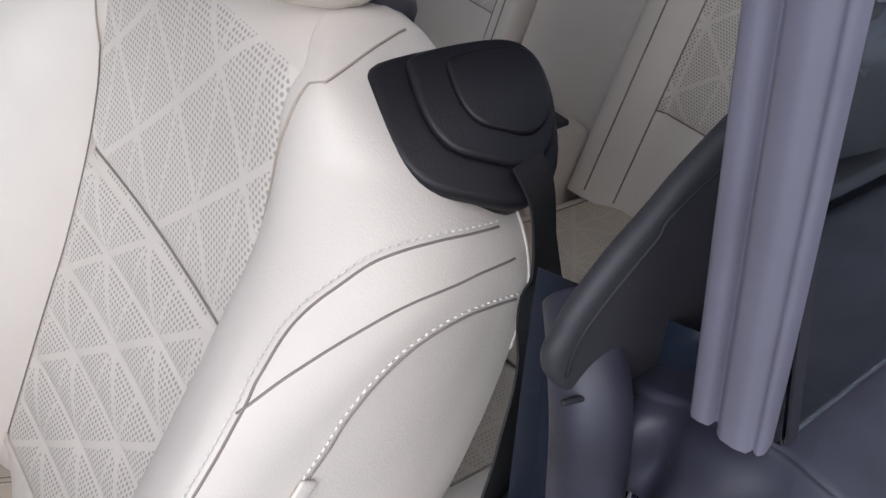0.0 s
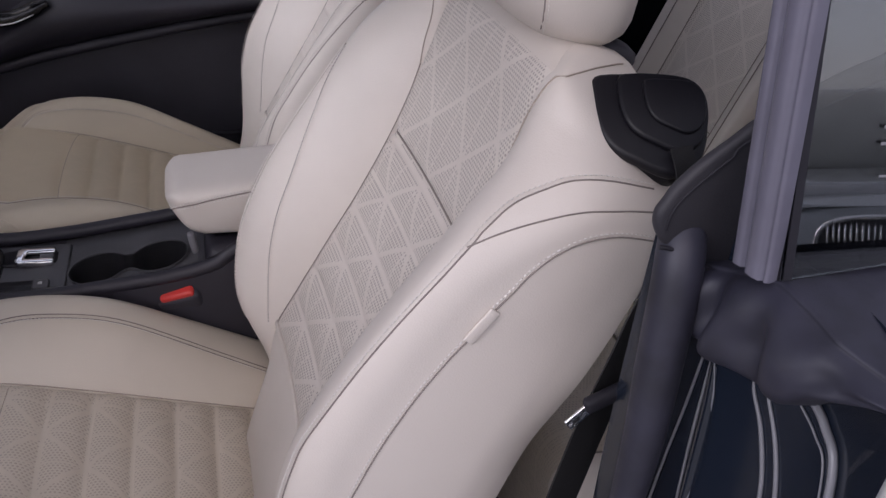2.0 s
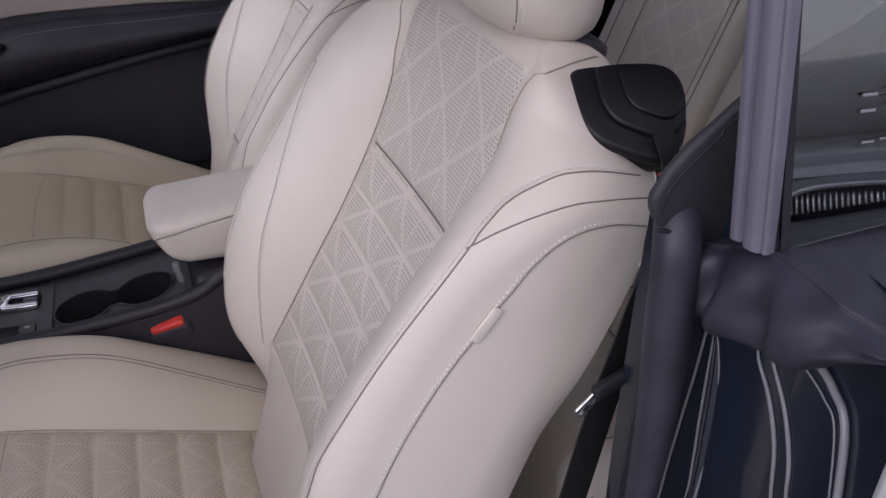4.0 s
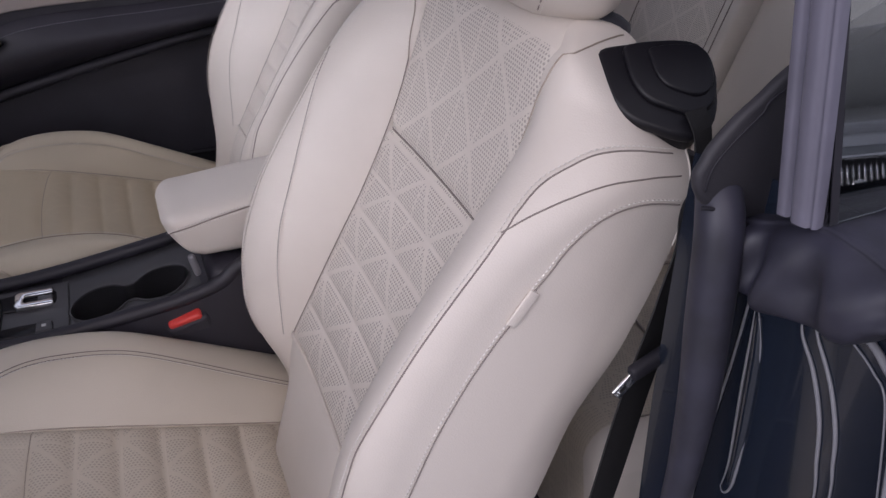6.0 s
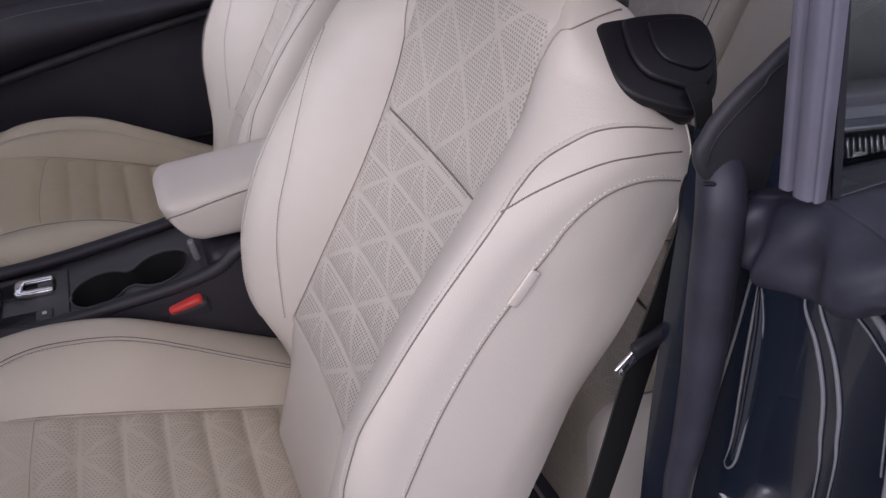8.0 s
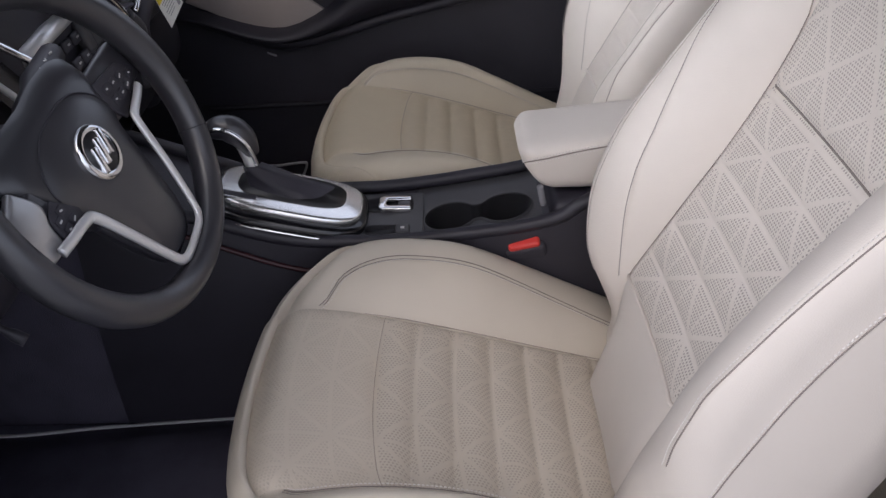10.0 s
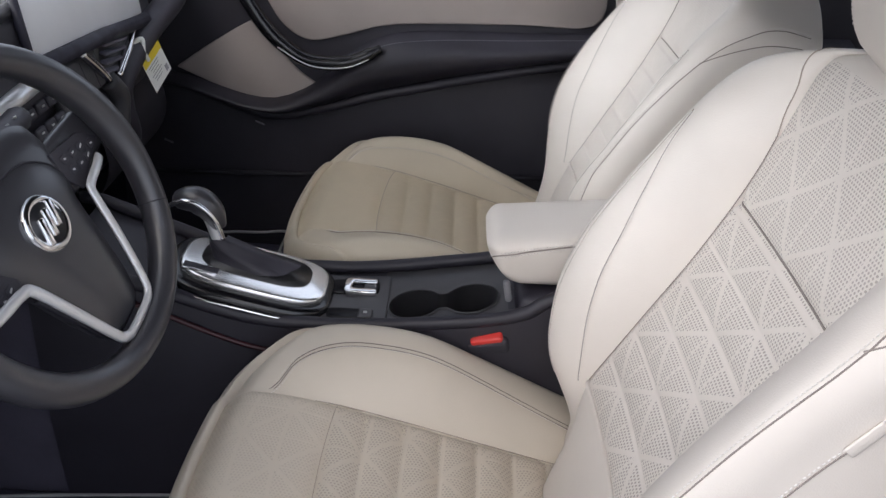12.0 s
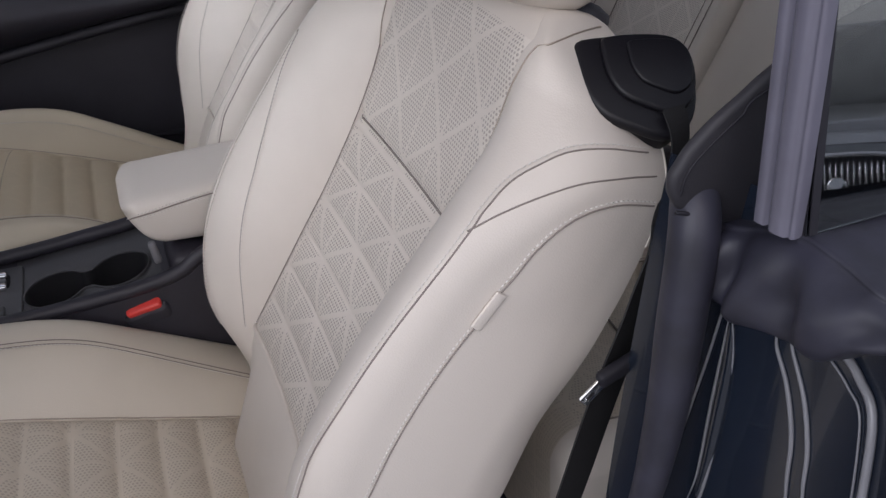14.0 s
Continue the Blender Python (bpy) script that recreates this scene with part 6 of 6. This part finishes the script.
def rear_back(u, k):
    half = 0.212
    a = abs(u)
    x = lerp(0.885, 1.10, k)
    z = lerp(0.30, 0.90, k)
    n = 0.035 * math.sin(min(max((a - 0.55) / 0.38, 0), 1) * math.pi / 2) - 0.07 * max(0, (a - 0.93) / 0.07) ** 2
    if k > 0.9:
        n -= 0.06 * ((k - 0.9) / 0.1) ** 2
    if abs(k - 0.26) < 0.02 and a < 0.6:
        n -= 0.006 * (1 - abs(k - 0.26) / 0.02)
    return Vector((x - n * 0.94, u * half, z + n * 0.33))


rear = thing("rear_bench_seat", "cream leather rear seat with fluted cushion", "car seat", group="rear seats")
part("cushion", grid(rear_cushion, steps(-0.80, 0.80, 24), steps(0.30, 1.0, 60), uv=lambda u, s: (s * 0.52, u * 0.17)), perf_seat, rear, "fluted perforated cushion insert")
part("cushion_front", grid(rear_cushion, steps(-0.80, 0.80, 20), [-2, -1.5, -1, -0.75, -0.5, -0.25, 0] + steps(0.03, 0.30, 9), uv=lambda u, s: (s * 0.52, u * 0.17)), perf_seat, rear)
for sgn in (-1, 1):
    part("cushion_edge", grid(rear_cushion, [sgn * a for a in steps(0.80, 1.0, 8)], [-2, -1.5, -1, -0.75, -0.5, -0.25] + steps(0, 1, 30)), leather, rear)
    part("cushion_side", grid(lambda k, s: rear_cushion(sgn, s) + Vector((0, sgn * 0.006 * math.sin(3 * k), -0.25 * k)), steps(0, 1, 6), [-2, -1.5, -1, -0.5] + steps(0, 1, 14)), leather, rear)
    sl = [rear_cushion(sgn * 0.80, s) + Vector((0, 0, 0.001)) for s in steps(0.0, 0.97, 40)]
    part("seam", tube(sl, 0.0013, 5), seam_dark, rear)
part("seam", tube([rear_cushion(u, 0.30) + Vector((0, 0, 0.001)) for u in steps(-0.8, 0.8, 24)], 0.0013, 5), seam_dark, rear)
part("back_insert", grid(rear_back, steps(-0.60, 0.60, 20), steps(0.26, 1.0, 40), uv=lambda u, k: (u * 0.205, k * 0.64)), perf_back, rear, "perforated backrest insert")
part("back_strip", grid(rear_back, steps(-0.60, 0.60, 16), steps(0.0, 0.26, 10)), leather, rear)
for sgn in (-1, 1):
    part("back_bolster", grid(rear_back, [sgn * a for a in steps(0.60, 1.0, 14)], steps(0, 1, 30)), leather, rear)
    part("back_side", grid(lambda q, k: rear_back(sgn, k) + Vector((0.16 * q, 0, 0)), steps(0, 1, 4), steps(0, 1, 14)), leather, rear)
    for off in (0.60, 0.80):
        part("seam", tube([rear_back(sgn * off, k) + Vector((-0.001, 0, 0)) for k in steps(0.02, 0.97, 30)], 0.0013, 5), seam_dark, rear)
part("seam", tube([rear_back(u, 0.26) + Vector((-0.001, 0, 0.0)) for u in steps(-0.6, 0.6, 20)], 0.0013, 5), seam_dark, rear)
rear.location = (0, 0.052, 0)
copy_thing(rear, pose(0, 0.69, 0))

centre = thing("rear_divider", "cream divider between the rear seats, black tray", "console")
part("box", rounded((0.50, 0.215, 0.36), 0.02, 3, at=(0.66, 0.37, 0.215)), leather, centre)
part("back_panel", grid(lambda u, k: (lerp(0.90, 1.10, k) - 0.012 * math.sin(math.pi * (u + 1) / 2), 0.371 + 0.105 * u, lerp(0.36, 0.90, k)), steps(-1, 1, 10), steps(0, 1, 12)), leather, centre, "cream panel between the seat backs")
part("tray", rounded((0.40, 0.16, 0.012), 0.005, at=(0.68, 0.37, 0.398)), black, centre, "black tray")
for y in (0.36, 0.405):
    part("rear_buckle", rounded((0.045, 0.03, 0.05), 0.008, at=(0.80, y, 0.420)), black, centre)
    part("red_button", rounded((0.012, 0.022, 0.012), 0.003, at=(0.775, y, 0.440)), red, centre, "red buckle button")

# ---- a parked car beside, mirrored in the quarter glass ----
other = thing("parked_car", "grey saloon parked alongside, bright slatted grille", "car")
om = Matrix.Translation((3.07, -3.05, GROUND)) @ Matrix.Rotation(radians(135), 4, "Z") @ Matrix.Scale(1.2, 4) @ Matrix.Translation((0, 0, -GROUND))
# local: +x ahead of the parked car


def bonnet2(u, v):
    return om @ Vector((0.25 - 1.3 * u, v * (0.78 + 0.06 * u), 0.42 + 0.08 * u**0.7 - 0.08 * v * v - 0.05 * max(0, 0.15 - u)))


part("bonnet", grid(bonnet2, steps(0, 1, 14), steps(-1, 1, 16)), grey_paint, other, "grey metallic bonnet")
part("nose", grid(lambda v, k: om @ Vector((0.25 + 0.10 * math.sin(math.pi * k) - 0.18 * v * v, v * 0.80, 0.41 - 0.62 * k)), steps(-1, 1, 20), steps(0, 1, 14)), grey_paint, other, "grey front bumper")
grille = part("grille", moved(slab(oval(0.26, 0.10, 32, 3), 0.02, "x"), om @ pose(0.312, 0, 0.27)), dial, other, "dark grille opening")
for i in range(25):
    y = -0.23 + 0.46 * i / 24
    part("grille_bar", tube([om @ Vector((0.330 + 0.012 * math.sin(math.pi * k), y, 0.185 + 0.17 * k)) for k in steps(0, 1, 6)], 0.0055, 6), chrome, grille)
part("grille_frame", tube([om @ Vector((0.334, a, 0.27 + b)) for a, b in oval(0.27, 0.11, 44, 3)], 0.011, 8, closed=True), chrome, grille, "chrome grille frame")
part("badge", moved(lathe([(0.034, 0), (0.034, 0.012), (0.028, 0.016), (0, 0.014)], 28), om @ pose(0.362, 0, 0.27, 0, 90, 0)), chrome, grille, "round chrome badge")
for sgn in (-1, 1):
    part("headlamp", moved(rounded((0.22, 0.24, 0.10), 0.045, 4), om @ pose(0.16, sgn * 0.58, 0.33, 0, 0, sgn * 28)), sky_glass_grey, other, "clear headlamp")
# solid block; the sky mirrored in its glass is painted pale grey
part("cabin", moved(rounded((1.6, 1.4, 0.5), 0.2, 4, at=(-2.1, 0, 0.66)), om), sky_glass_grey, other, "glazed cabin, sky reflection painted pale grey")
part("body_block", moved(rounded((3.2, 1.55, 0.6), 0.12, 4, at=(-1.55, 0, 0.18)), om), grey_paint, other)
for a in (-0.35, -2.6):
    for sgn in (-1, 1):
        part("wheel", moved(lathe([(0.20, -0.1), (0.31, -0.1), (0.32, -0.07), (0.32, 0.07), (0.31, 0.1), (0.20, 0.1)], 28), om @ pose(a, sgn * 0.74, GROUND + 0.32, 90, 0, 0)), rubber, other, "black tyre")
